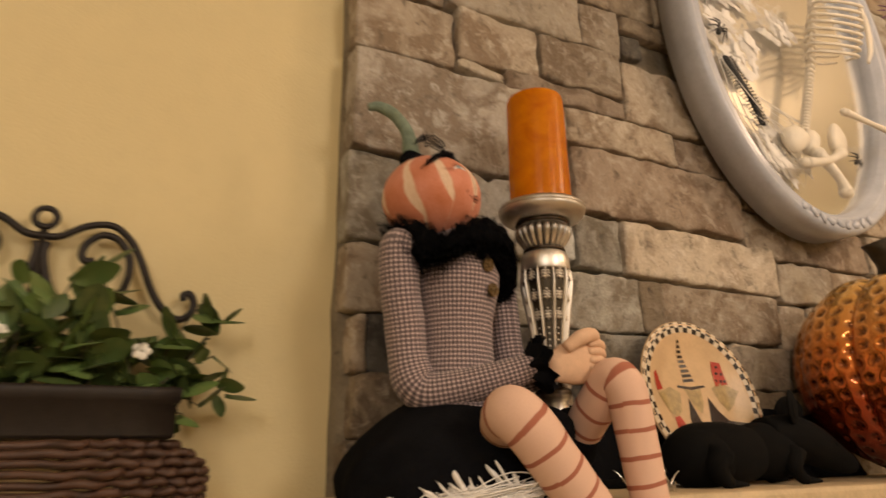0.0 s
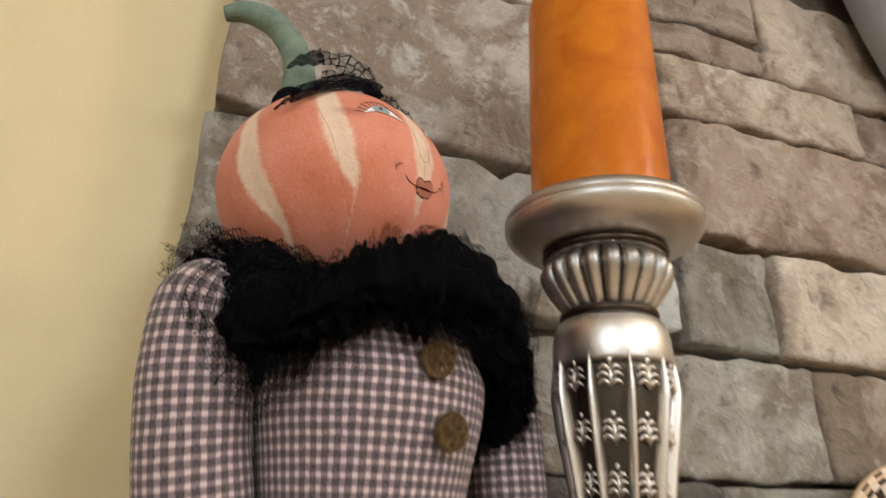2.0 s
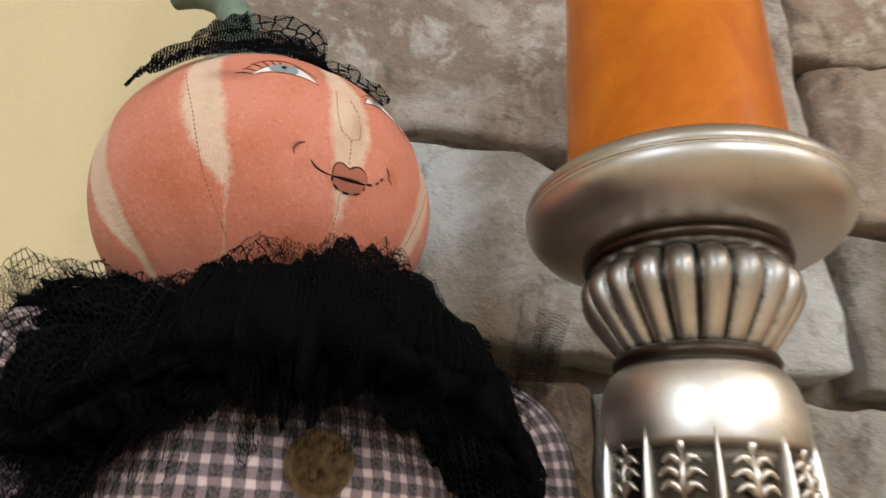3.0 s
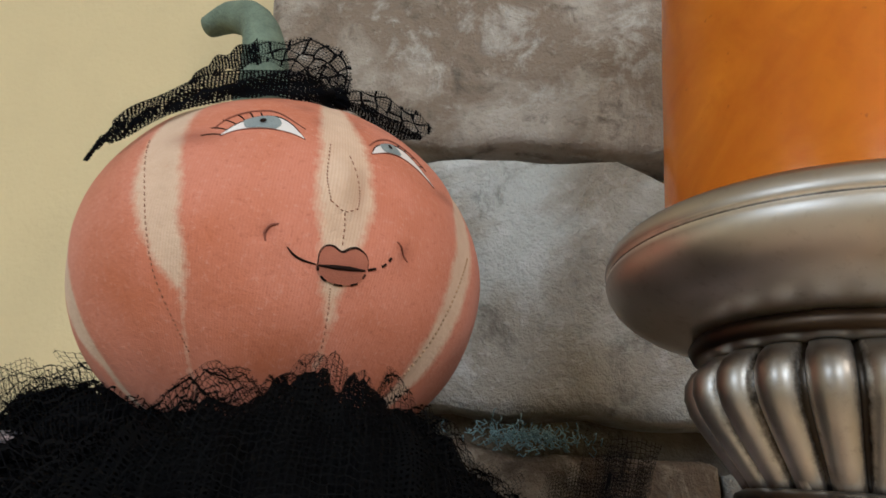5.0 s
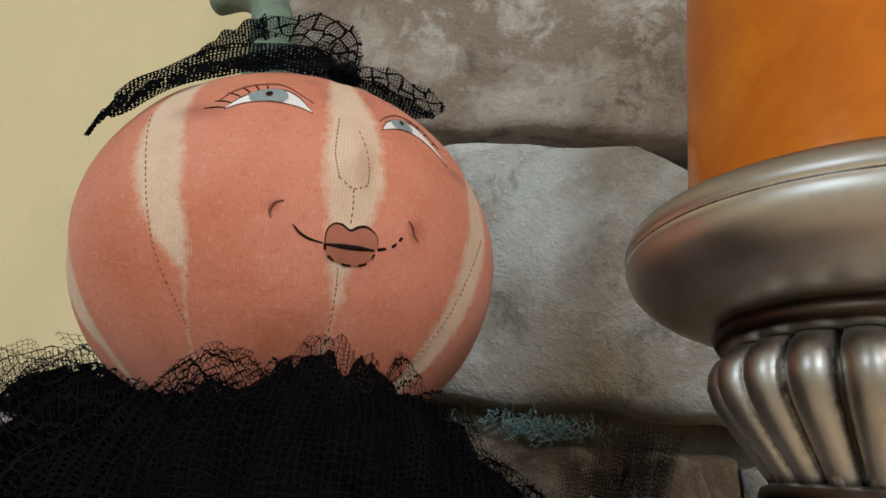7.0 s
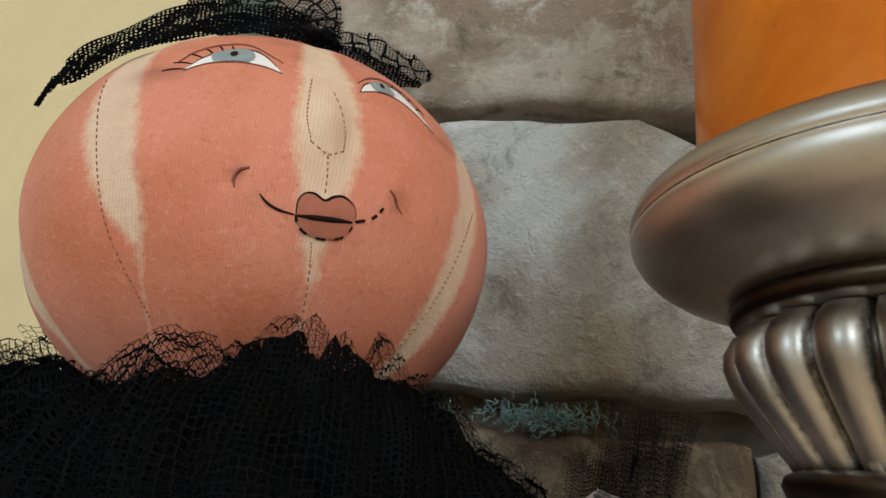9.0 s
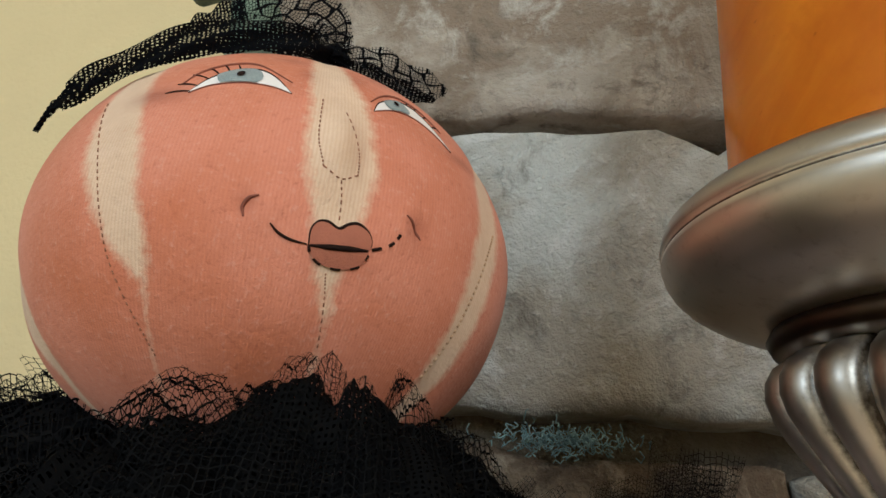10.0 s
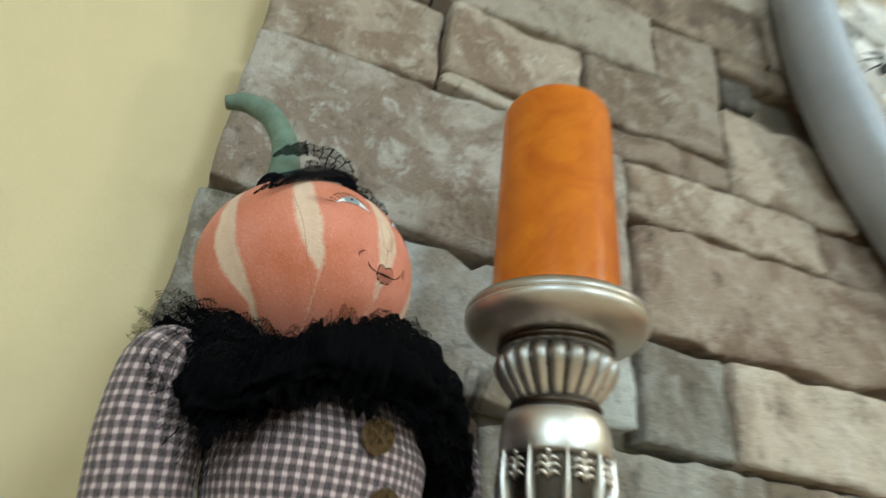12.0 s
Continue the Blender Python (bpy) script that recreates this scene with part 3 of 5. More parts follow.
    # stem
    tube(bm, smooth_line([(0.353, 0.725, 1.756), (0.351, 0.726, 1.775), (0.3465, 0.729, 1.803), (0.3345, 0.738, 1.826), (0.318, 0.746, 1.8375), (0.305, 0.750, 1.836)], 30), [0.0125, 0.0100, 0.0084, 0.0076, 0.0070, 0.0064, 0.0046], 14, 1, wob=0.10)
    head_done = set(bm.verts)
    # bodice
    prof = ((1.672, 0.020, 0.020, 0), (1.660, 0.030, 0.026, 0), (1.650, 0.046, 0.034, 0), (1.636, 0.051, 0.041, 0.001), (1.618, 0.0515, 0.0465, 0.003), (1.602, 0.0500, 0.0460, 0.002),
            (1.585, 0.0460, 0.0435, 0.001), (1.565, 0.0420, 0.0405, 0.0), (1.540, 0.0415, 0.040, 0.0), (1.510, 0.045, 0.042, 0), (1.480, 0.052, 0.048, 0), (1.450, 0.060, 0.055, 0))
    rings = []
    zs = np.linspace(0, len(prof) - 1, 40)
    P = np.array(prof)
    for s in zs:
        z, a, b_, fwd = [np.interp(s, range(len(prof)), P[:, k]) for k in range(4)]
        cx, cy = 0.390 + math.sin(FACING) * fwd, 0.699 - math.cos(FACING) * fwd
        rings.append([(cx + a * math.cos(t) * math.cos(FACING) - b_ * math.sin(t) * math.sin(FACING), cy + a * math.cos(t) * math.sin(FACING) + b_ * math.sin(t) * math.cos(FACING), z) for t in np.linspace(0, 2 * math.pi, 41)[:-1]])
    grid(bm, rings, wrap_u=True, mat=6, flip=True, uv=lambda p, q: (q / 40 * 0.29, rings[min(p, 39)][0][2]))
    # sleeves
    tube(bm, smooth_line([(0.327, 0.690, 1.655), (0.318, 0.686, 1.640), (0.320, 0.687, 1.600), (0.327, 0.690, 1.555), (0.332, 0.690, 1.515), (0.342, 0.682, 1.492), (0.366, 0.667, 1.492), (0.400, 0.647, 1.500), (0.444, 0.624, 1.514)], 60),
         [0.010, 0.0205, 0.0215, 0.0210, 0.0205, 0.0225, 0.0200, 0.0185, 0.0165, 0.0145], 24, 6, wob=0.05)
    tube(bm, smooth_line([(0.447, 0.722, 1.652), (0.460, 0.722, 1.635), (0.464, 0.720, 1.590), (0.467, 0.718, 1.545), (0.472, 0.712, 1.515), (0.486, 0.695, 1.512), (0.500, 0.680, 1.525)], 40), [0.010, 0.0185, 0.0190, 0.0185, 0.0180, 0.0165, 0.0130], 20, 6, wob=0.05)
    # hands folded round the candle holder
    palm = [(-0.030, 0.010), (-0.016, 0.016), (0.0, 0.0215), (0.014, 0.0235), (0.026, 0.021), (0.034, 0.0145), (0.038, 0.004)]
    rows = []
    for d, r in palm:
        c = np.array([0.478 + 0.95 * d, 0.617 - 0.10 * d + 6.0 * max(0, d - 0.012) ** 2, 1.5165 + 0.24 * d])
        rows.append([c + np.array([-0.22 * r * math.sin(a), -0.50 * r * math.cos(a), r * math.sin(a)]) for a in np.linspace(0, 2 * math.pi, 25)[:-1]])
    vs = grid(bm, rows, wrap_u=True, mat=9)
    cap(bm, vs[0], 9, True), cap(bm, vs[-1], 9)
    tube(bm, smooth_line([(0.468, 0.609, 1.530), (0.484, 0.604, 1.541), (0.499, 0.604, 1.545), (0.508, 0.610, 1.540)], 16), [0.006, 0.0082, 0.0072, 0.0045], 14, 9)
    for k in range(4):
        z = 1.537 - 0.0085 * k
        tube(bm, smooth_line([(0.494, 0.6075, z - 0.001), (0.507, 0.606, z), (0.5165, 0.613, z - 0.003), (0.515, 0.624, z - 0.006)], 12), [0.0040, 0.0052, 0.0048, 0.0034], 10, 9)
    blob(bm, (0.515, 0.664, 1.530), (0.020, 0.022, 0.018), (0, 0, 30), 9, 16, 12)
    # cuff
    for k in range(3):
        rows = []
        axis, side, up_ = Vector((0.86, -0.45, 0.24)).normalized(), Vector((0.46, 0.88, 0.0)).normalized(), Vector((-0.2, 0.1, 0.97)).normalized()
        for i in range(5):
            s = i / 4
            rows.append([Vector((0.444, 0.624, 1.514)) + axis * (0.010 * s - 0.004 * k + 0.004 * math.sin(7 * a + k)) * 1.0 + (side * math.cos(a) + up_ * math.sin(a)) * (0.0145 + (0.013 + 0.003 * math.sin(9 * a + 2 * k)) * s) for a in np.linspace(0, 2 * math.pi, 49)[:-1]])
        grid(bm, rows, wrap_u=True, mat=10)
    # skirt with folds
    rows = []
    for i in range(26):
        s = i / 25
        z = 1.486 - 0.105 * s ** 1.2
        ring = []
        for j in range(72):
            a = 2 * math.pi * j / 72
            fold = 1 + 0.05 * s * math.sin(9 * a + 4 * s) + 0.05 * noise.noise(Vector((2.2 * math.cos(a), 2.2 * math.sin(a), s * 2)))
            r = min(1.0, 0.36 + 0.66 * math.sin(min(1.0, s * 1.15) * math.pi / 2)) * fold
            ring.append((0.392 + 0.126 * r * math.cos(a), 0.698 + 0.092 * r * math.sin(a), max(MANTEL_Z + 0.001, z)))
        rows.append(ring)
    vs = grid(bm, rows, wrap_u=True, mat=10, flip=True)
    cap(bm, vs[0], 10), cap(bm, vs[-1], 10, True)
    # legs in striped stockings, knees up, hanging over the shelf's edge
    tube(bm, smooth_line([(0.430, 0.685, 1.438), (0.410, 0.645, 1.448), (0.393, 0.612, 1.460), (0.386, 0.588, 1.466), (0.397, 0.577, 1.454), (0.421, 0.575, 1.426), (0.450, 0.576, 1.394), (0.475, 0.576, 1.364), (0.493, 0.570, 1.338), (0.507, 0.548, 1.325)], 80),
         [0.018, 0.020, 0.0215, 0.0235, 0.0240, 0.0235, 0.0225, 0.0210, 0.0190, 0.0150], 24, 11, wob=0.04)
    tube(bm, smooth_line([(0.525, 0.690, 1.432), (0.515, 0.655, 1.452), (0.510, 0.618, 1.478), (0.511, 0.593, 1.500), (0.515, 0.581, 1.490), (0.519, 0.579, 1.462), (0.523, 0.578, 1.430), (0.527, 0.576, 1.395), (0.533, 0.572, 1.350), (0.540, 0.550, 1.325)], 80),
         [0.018, 0.020, 0.0205, 0.0205, 0.0205, 0.0200, 0.0190, 0.0180, 0.0165, 0.0140], 24, 11, wob=0.04)
    # skirt drawn over the thighs
    blob(bm, (0.455, 0.662, 1.432), (0.050, 0.045, 0.056), (0, 0, 0), 10, 28, 18, 0.25, 22)
    tube(bm, smooth_line([(0.430, 0.700, 1.436), (0.415, 0.660, 1.446), (0.400, 0.628, 1.454)], 12), [0.032, 0.030, 0.025], 20, 10, wob=0.2)
    tube(bm, smooth_line([(0.515, 0.710, 1.430), (0.511, 0.675, 1.440), (0.507, 0.648, 1.456)], 12), [0.032, 0.030, 0.024], 20, 10, wob=0.2)
    # buttons
    for c in ((0.4050, 0.6500, 1.6215), (0.4125, 0.6545, 1.5955)):
        d = (Vector(c) - Vector((0.394, 0.699, c[2] + 0.004))).normalized()
        side = d.cross(Vector((0, 0, 1))).normalized()
        up_ = side.cross(d)
        rows = []
        for r, h in ((0.0, 0.0044), (0.0030, 0.0042), (0.0052, 0.0034), (0.0058, 0.0036), (0.0066, 0.0046), (0.0074, 0.0040), (0.0076, 0.0026), (0.0070, 0.0005), (0.0, 0.0)):
            rows.append([Vector(c) - d * 0.002 + d * (h + (0.0006 * math.sin(5 * a) if 0.002 < r < 0.0055 else 0)) + (side * math.cos(a) + up_ * math.sin(a)) * (r + 1e-6) for a in np.linspace(0, 2 * math.pi, 29)[:-1]])
        grid(bm, rows, wrap_u=True, mat=12)
    # the body sits a little back from the shelf's edge; the skirt's hem stays on the shelf
    for v in bm.verts:
        if v not in head_done:
            v.co += Vector((0.007, 0.012, 0.0045 * min(1.0, max(0.0, (v.co.z - 1.39) / 0.1))))
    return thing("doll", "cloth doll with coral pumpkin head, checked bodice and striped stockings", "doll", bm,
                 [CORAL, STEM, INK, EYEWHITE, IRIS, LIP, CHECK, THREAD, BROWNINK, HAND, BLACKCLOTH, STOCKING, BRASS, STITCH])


doll()


def ribbon(bm, line, widths, across, mat=0, ripple=0.001, n=40, k=8):
    """A strip of cloth along a line, as wide as widths tell, spread along the across vectors."""
    pts = smooth_line(line, n)
    ac = smooth_line(across, n)
    w = np.interp(np.linspace(0, 1, n), np.linspace(0, 1, len(widths)), widths)
    run = np.concatenate([[0], np.cumsum(np.linalg.norm(np.diff(pts, axis=0), axis=1))])
    rows = []
    for i in range(n):
        a = ac[i] / np.linalg.norm(ac[i])
        tg = pts[min(i + 1, n - 1)] - pts[max(i - 1, 0)]
        nr = np.cross(a, tg / np.linalg.norm(tg))
        rows.append([pts[i] + a * w[i] * (s - 0.5) + nr * ripple * math.sin(9 * s + i * 0.5) for s in np.linspace(0, 1, k)])
    grid(bm, rows, mat=mat, uv=lambda p, q: (run[min(p, n - 1)], q / (k - 1) * 0.014))


def ruff():
    """Gathered tulle collar: crumpled puffs with gauzy flounces at the edge."""
    root = thing("tulle_collar", "gathered black tulle ruff round the neck of the doll", "collar")
    rng = random.Random(4)
    n = 320

    def bell(a, middle, width):
        return math.exp(-(((a - middle + math.pi) % (2 * math.pi) - math.pi) / width) ** 2)

    def place(a, r, z):
        u, v = r * math.cos(a), r * 0.84 * math.sin(a)
        return (0.399 + u * math.cos(FACING) - v * math.sin(FACING), 0.712 + u * math.sin(FACING) + v * math.cos(FACING), z + 0.0005)

    # puffs: (ring radius, height, puff radius)
    for k, (rc, zc, rp) in enumerate(((0.044, 1.656, 0.015), (0.054, 1.652, 0.016), (0.064, 1.648, 0.014), (0.060, 1.643, 0.014), (0.069, 1.643, 0.011), (0.052, 1.655, 0.018), (0.066, 1.647, 0.016))):
        m = 22
        rows = []
        for i in range(m):
            th = radians(150 - 270 * i / (m - 1))
            ring = []
            for j in range(n):
                a = 2 * math.pi * j / n
                q = Vector((math.cos(a), math.sin(a), 0))
                rt, lf, fr = max(0.0, math.cos(a)), max(0.0, -math.cos(a)), max(0.0, -math.sin(a))
                low = max(0.0, -math.sin(th))
                nz = noise.noise(Vector((q.x * 5, q.y * 5, k * 3 + i * 0.10)))
                fold = noise.noise(Vector((q.x * 13, q.y * 13, k * 5 + i * 0.17)))
                crease = 1 - 2 * abs(noise.noise(Vector((q.x * 17 + 4, q.y * 17, k * 7 + i * 0.24))))
                fine = noise.noise(Vector((q.x * 46, q.y * 46, k * 5 + i * 0.5)))
                sh = math.exp(-((a - 2.62) / 0.36) ** 2)
                pr = rp * (0.92 + (1 - 0.45 * fr * (1 - low)) * (0.72 * nz + 0.62 * fold + 0.42 * crease + 0.24 * fine)) * (1 - 0.35 * fr * low) * (1 + 0.5 * low * fold)
                r = rc * (1 - 0.13 * rt + 0.16 * sh - (0.06 + 0.08 * max(0.0, rc - 0.05) / 0.02) * lf + 0.07 * noise.noise(q * 2 + Vector((0, 0, k)))) + pr * math.cos(th)
                z = zc + pr * math.sin(th) - (k * 0.0045 + 0.004) * rt * rt + 0.010 * low * fr + 0.004 * sh - (0.022 - 0.012 * low) * bell(a, 5.82, 0.62) + 0.007 * (1 - low) * bell(a, 4.62, 0.52) - 0.019 * (1 - low) * bell(a, 3.50, 0.44)
                ring.append(place(a, r, z))
            rows.append(ring)
        bm = bmesh.new()
        grid(bm, rows, wrap_u=True, uv=lambda p, q, rc=rc: (q / n * 8.5 * rc, p / (m - 1) * 0.095))
        part("puff", bm, TULLE if k > 4 else TULLE_DENSE, root)
    # gauzy flounces with a ragged hem: (inner radius, height, reach, rise, density)
    for k, (r0, z0, reach, rise) in enumerate(((0.040, 1.660, 0.026, 0.010), (0.044, 1.660, 0.028, 0.004), (0.048, 1.656, 0.030, -0.002), (0.052, 1.652, 0.029, -0.008), (0.054, 1.650, 0.027, -0.014),
                                                (0.055, 1.647, 0.024, -0.018), (0.056, 1.645, 0.020, -0.022), (0.046, 1.658, 0.029, 0.001), (0.058, 1.643, 0.014, -0.024), (0.052, 1.648, 0.024, -0.017))):
        waves, ph = 15 + (k * 5) % 9, rng.uniform(0, 6)
        m = 14
        rows = []
        for i in range(m):
            s = i / (m - 1)
            ring = []
            for j in range(n):
                a = 2 * math.pi * j / n
                q = Vector((math.cos(a), math.sin(a), 0))
                fr, rt, lf = max(0.0, -math.sin(a)), max(0.0, math.cos(a)), max(0.0, -math.cos(a))
                w = math.sin(waves * a + ph + 5.0 * noise.noise(q * 2.5 + Vector((0, 0, k))))
                nz = noise.noise(q * 4 + Vector((0, 0, k * 3 + s * 0.8)))
                fz = noise.noise(q * 13 + Vector((0, 0, k * 5 + s * 1.8)))
                hem = 1 + 0.34 * noise.noise(q * 9 + Vector((0, 0, k * 11))) + 0.30 * noise.noise(q * 34 + Vector((0, 0, k * 13))) + 0.20 * noise.noise(q * 80 + Vector((0, 0, k * 17)))
                sh = math.exp(-((a - 2.62) / 0.36) ** 2)
                up = 1 if rise > -0.004 else 0
                hem = 1 + (hem - 1) * (0.5 if up else 1.0)
                calm = 1 - 0.62 * up * fr
                out = reach * hem * s * (1 - (0.62 if up else 0.10) * fr - (0.0 if up else 0.24) * lf - 0.14 * rt + (0.45 + 0.25 * up) * sh)
                r = r0 * (1 - 0.08 * lf * (1 - up)) + out + s * calm * (0.0022 * w + 0.006 * nz + 0.0042 * fz)
                z = z0 + (0.003 * fr if not up else 0.0) + rise * hem * s ** 1.3 * (1 - (0.0 if up else 0.25) * fr) + (0.006 + 0.009 * up) * s * sh - (0.016 + up * s * 0.020) * bell(a, 5.82, 0.62) + s * calm * (0.0030 * w + 0.0090 * s * nz + 0.0055 * fz) - (0.0 if up else 0.020 * s * rt * rt) - up * s * 0.010 * fr - (0.12 + 0.88 * up) * s * 0.050 * bell(a, 3.45, 0.52)
                ring.append(place(a, r, z))
            rows.append(ring)
        bm = bmesh.new()
        grid(bm, rows, wrap_u=True, uv=lambda p, q, r0=r0, reach=reach: (q / n * 8.5 * (r0 + reach * 0.6), p / (m - 1) * reach * 1.4))
        part("flounce", bm, TULLE, root)
    # sheer standing ruffles over the far shoulder
    for k, (r1, top, tall) in enumerate(((0.078, 1.6765, 0.020), (0.074, 1.6745, 0.022), (0.069, 1.6775, 0.018))):
        rows = []
        for i in range(12):
            t = i / 11
            row = []
            for j in range(120):
                a = 5.35 + 1.25 * j / 119
                wave = math.sin(15 * a + 2 * k) + 0.8 * noise.noise(Vector((a * 9, k * 3.0, t)))
                edge = top - 0.006 * (j / 119) + 0.0022 * noise.noise(Vector((a * 14, k * 5.0, 1))) + 0.0012 * noise.noise(Vector((a * 60, k * 5.0, 3)))
                row.append(place(a, r1 + 0.004 * t + (0.0012 + 0.0020 * t) * wave, edge - tall * (1 - t)))
            rows.append(row)
        bm = bmesh.new()
        grid(bm, rows, uv=lambda p, q: (q / 119 * 0.13, p / 11 * 0.024))
        part("flounce", bm, TULLE, root)
    # sheer ruffles lifted over the near shoulder
    for k, (r1, top, tall) in enumerate(((0.079, 1.6835, 0.026), (0.083, 1.6785, 0.026), (0.074, 1.6800, 0.024))):
        rows = []
        for i in range(14):
            t = i / 13
            row = []
            for j in range(90):
                a = 2.15 + 0.85 * j / 89
                wave = math.sin(12 * a + 3 * k) + 0.9 * noise.noise(Vector((a * 8, k * 3.0, t + 7)))
                peak = math.sin(math.pi * j / 89) ** 0.6
                edge = top + 0.0045 * noise.noise(Vector((a * 13, k * 5.0, 8))) - 0.024 * (1 - peak)
                row.append(place(a, r1 + 0.010 * t + (0.0010 + 0.0030 * t) * wave, edge - tall * (1 - t)))
            rows.append(row)
        bm = bmesh.new()
        grid(bm, rows, uv=lambda p, q: (q / 89 * 0.10, p / 13 * 0.030))
        part("flounce", bm, TULLE, root)
    # crumpled lifted edge behind the shoulder
    bm = bmesh.new()
    ribbon(bm, [(0.332, 0.680, 1.660), (0.327, 0.686, 1.669), (0.333, 0.700, 1.675), (0.343, 0.714, 1.671)], (0.020, 0.024, 0.024, 0.018), [(-1, -0.2, 0.7)] * 4, 0, 0.003)
    part("flounce", bm, TULLE, root)
    return root


ruff()


def bow():
    """Black lace ribbon tied round the foot of the stem, with loops and cut tails."""
    root = thing("lace_bow", "black lace ribbon bow tied on the pumpkin head below its stem", "bow")
    mats = [LACE, net("black_lace_gathered", 0.0010, 0.29), BLACKCLOTH]
    h = on_head

    def piece(name, *shape):
        bm = bmesh.new()
        ribbon(bm, *shape)
        return part(name, bm, mats, root)

    # gathered band along the brow, standing off at its cut end, with a frayed tail
    piece("band", [(0.386, 0.7065, 1.7690), h(22, 55, .003), h(2, 51, .004), h(-14, 40.5, .004), h(-25, 29, .004), h(-31.5, 21.5, .005)], (0.006, 0.0075, 0.0080, 0.0080, 0.0075, 0.0070), [(0, -0.2, 1)] * 6, 1)
    piece("band", [(0.384, 0.7080, 1.7690), h(20, 58, .003), h(0, 54, .003), h(-14, 45, .003), h(-25, 34, .003)], (0.005, 0.0080, 0.0085, 0.0075, 0.0060), [(0, 0.4, 1)] * 5, 1)
    piece("tail", [h(-28, 23, .0045), h(-31, 20, .005), h(-34, 17, .005), h(-37, 13.5, .0045)], (0.0060, 0.0045, 0.0026, 0.0004), [(0.15, 0.0, 1)] * 4, 1)
    piece("tail", [h(-22, 29, .004), h(-26, 24.5, .004), h(-29, 21, .003)], (0.005, 0.003, 0.0004), [(0.15, 0.0, 1)] * 3, 1)
    # upright loop before the stem: a narrow strand that widens into an open lace fold
    piece("loop", [(0.3423, 0.6980, 1.7697), (0.3473, 0.6995, 1.7761), (0.3529, 0.7011, 1.7803), (0.3592, 0.7031, 1.7854)], (0.0010, 0.0055, 0.0080, 0.0100), [(-0.35, 0, 1)] * 4, 1)
    piece("loop", [(0.3560, 0.7020, 1.7820), (0.3610, 0.7033, 1.7848), (0.3674, 0.7048, 1.7856), (0.3732, 0.7062, 1.7856), (0.3790, 0.7074, 1.7835), (0.3838, 0.7081, 1.7788), (0.3856, 0.7077, 1.7700)], (0.0060, 0.0095, 0.0125, 0.0155, 0.0165, 0.0110, 0.0040), [(-0.3, 0.1, 1), (-0.2, 0.1, 1), (0.0, 0.15, 1), (0.25, 0.2, 1), (0.55, 0.2, 1), (0.9, 0.2, 0.6), (1, 0.1, 0.2)], 0)
    piece("loop", [(0.3600, 0.7080, 1.7780), (0.3680, 0.7110, 1.7810), (0.3760, 0.7130, 1.7820), (0.3830, 0.7130, 1.7790), (0.3860, 0.7090, 1.7700)], (0.0060, 0.0090, 0.0130, 0.0110, 0.0040), [(0, 0.3, 1), (0, 0.3, 1), (0.3, 0.3, 1), (0.8, 0.2, 0.7), (1, 0.1, 0.2)], 0)
    # loop to the far side
    piece("loop", [(0.3874, 0.7030, 1.7672), (0.3928, 0.7060, 1.7690), (0.3987, 0.7100, 1.7690), (0.4049, 0.7144, 1.7674), (0.4102, 0.7180, 1.7676), (0.4135, 0.7202, 1.7680)], (0.0020, 0.0075, 0.0105, 0.0110, 0.0085, 0.0030), [(-0.1, -0.1, 1)] * 6, 0)
    piece("loop", [(0.3874, 0.7020, 1.7655), (0.3928, 0.7050, 1.7655), (0.3987, 0.7090, 1.7645), (0.4049, 0.7134, 1.7630), (0.4110, 0.7185, 1.7640)], (0.0020, 0.0040, 0.0055, 0.0055, 0.0020), [(-0.1, -0.3, 1)] * 5, 1)
    # knot
    bm = bmesh.new()
    blob(bm, (0.3862, 0.7050, 1.7682), (0.0046, 0.0030, 0.0040), (0, 0, 25), 1, 14, 10, 0.3, 300)
    part("knot", bm, mats, root)
    # turns of ribbon round the stem's foot
    for k in range(3):
        ring = [(0.3525 + 0.0125 * math.cos(a), 0.7255 + 0.0115 * math.sin(a), 1.7615 + 0.0030 * k + 0.0015 * math.sin(3 * a + k)) for a in np.linspace(0, 2 * math.pi, 25)]
        bm = bmesh.new()
        tube(bm, ring, 0.0026, 8, 2, ends=False)
        part("band", bm, mats, root)
    return root


bow()


# ---- candle holder and candle ----
AXIS = (0.5193, 0.7075)
LIFT = 0.008


def recess_mask(bm, amount):
    """Marks the recesses that get a darker colour: amount(radius, angle, z)."""
    layer = bm.verts.layers.float.new("recess_tone")
    for v in bm.verts:
        dx, dy = v.co.x - AXIS[0], v.co.y - AXIS[1]
        v[layer] = amount(math.hypot(dx, dy), math.atan2(dy, dx), v.co.z)


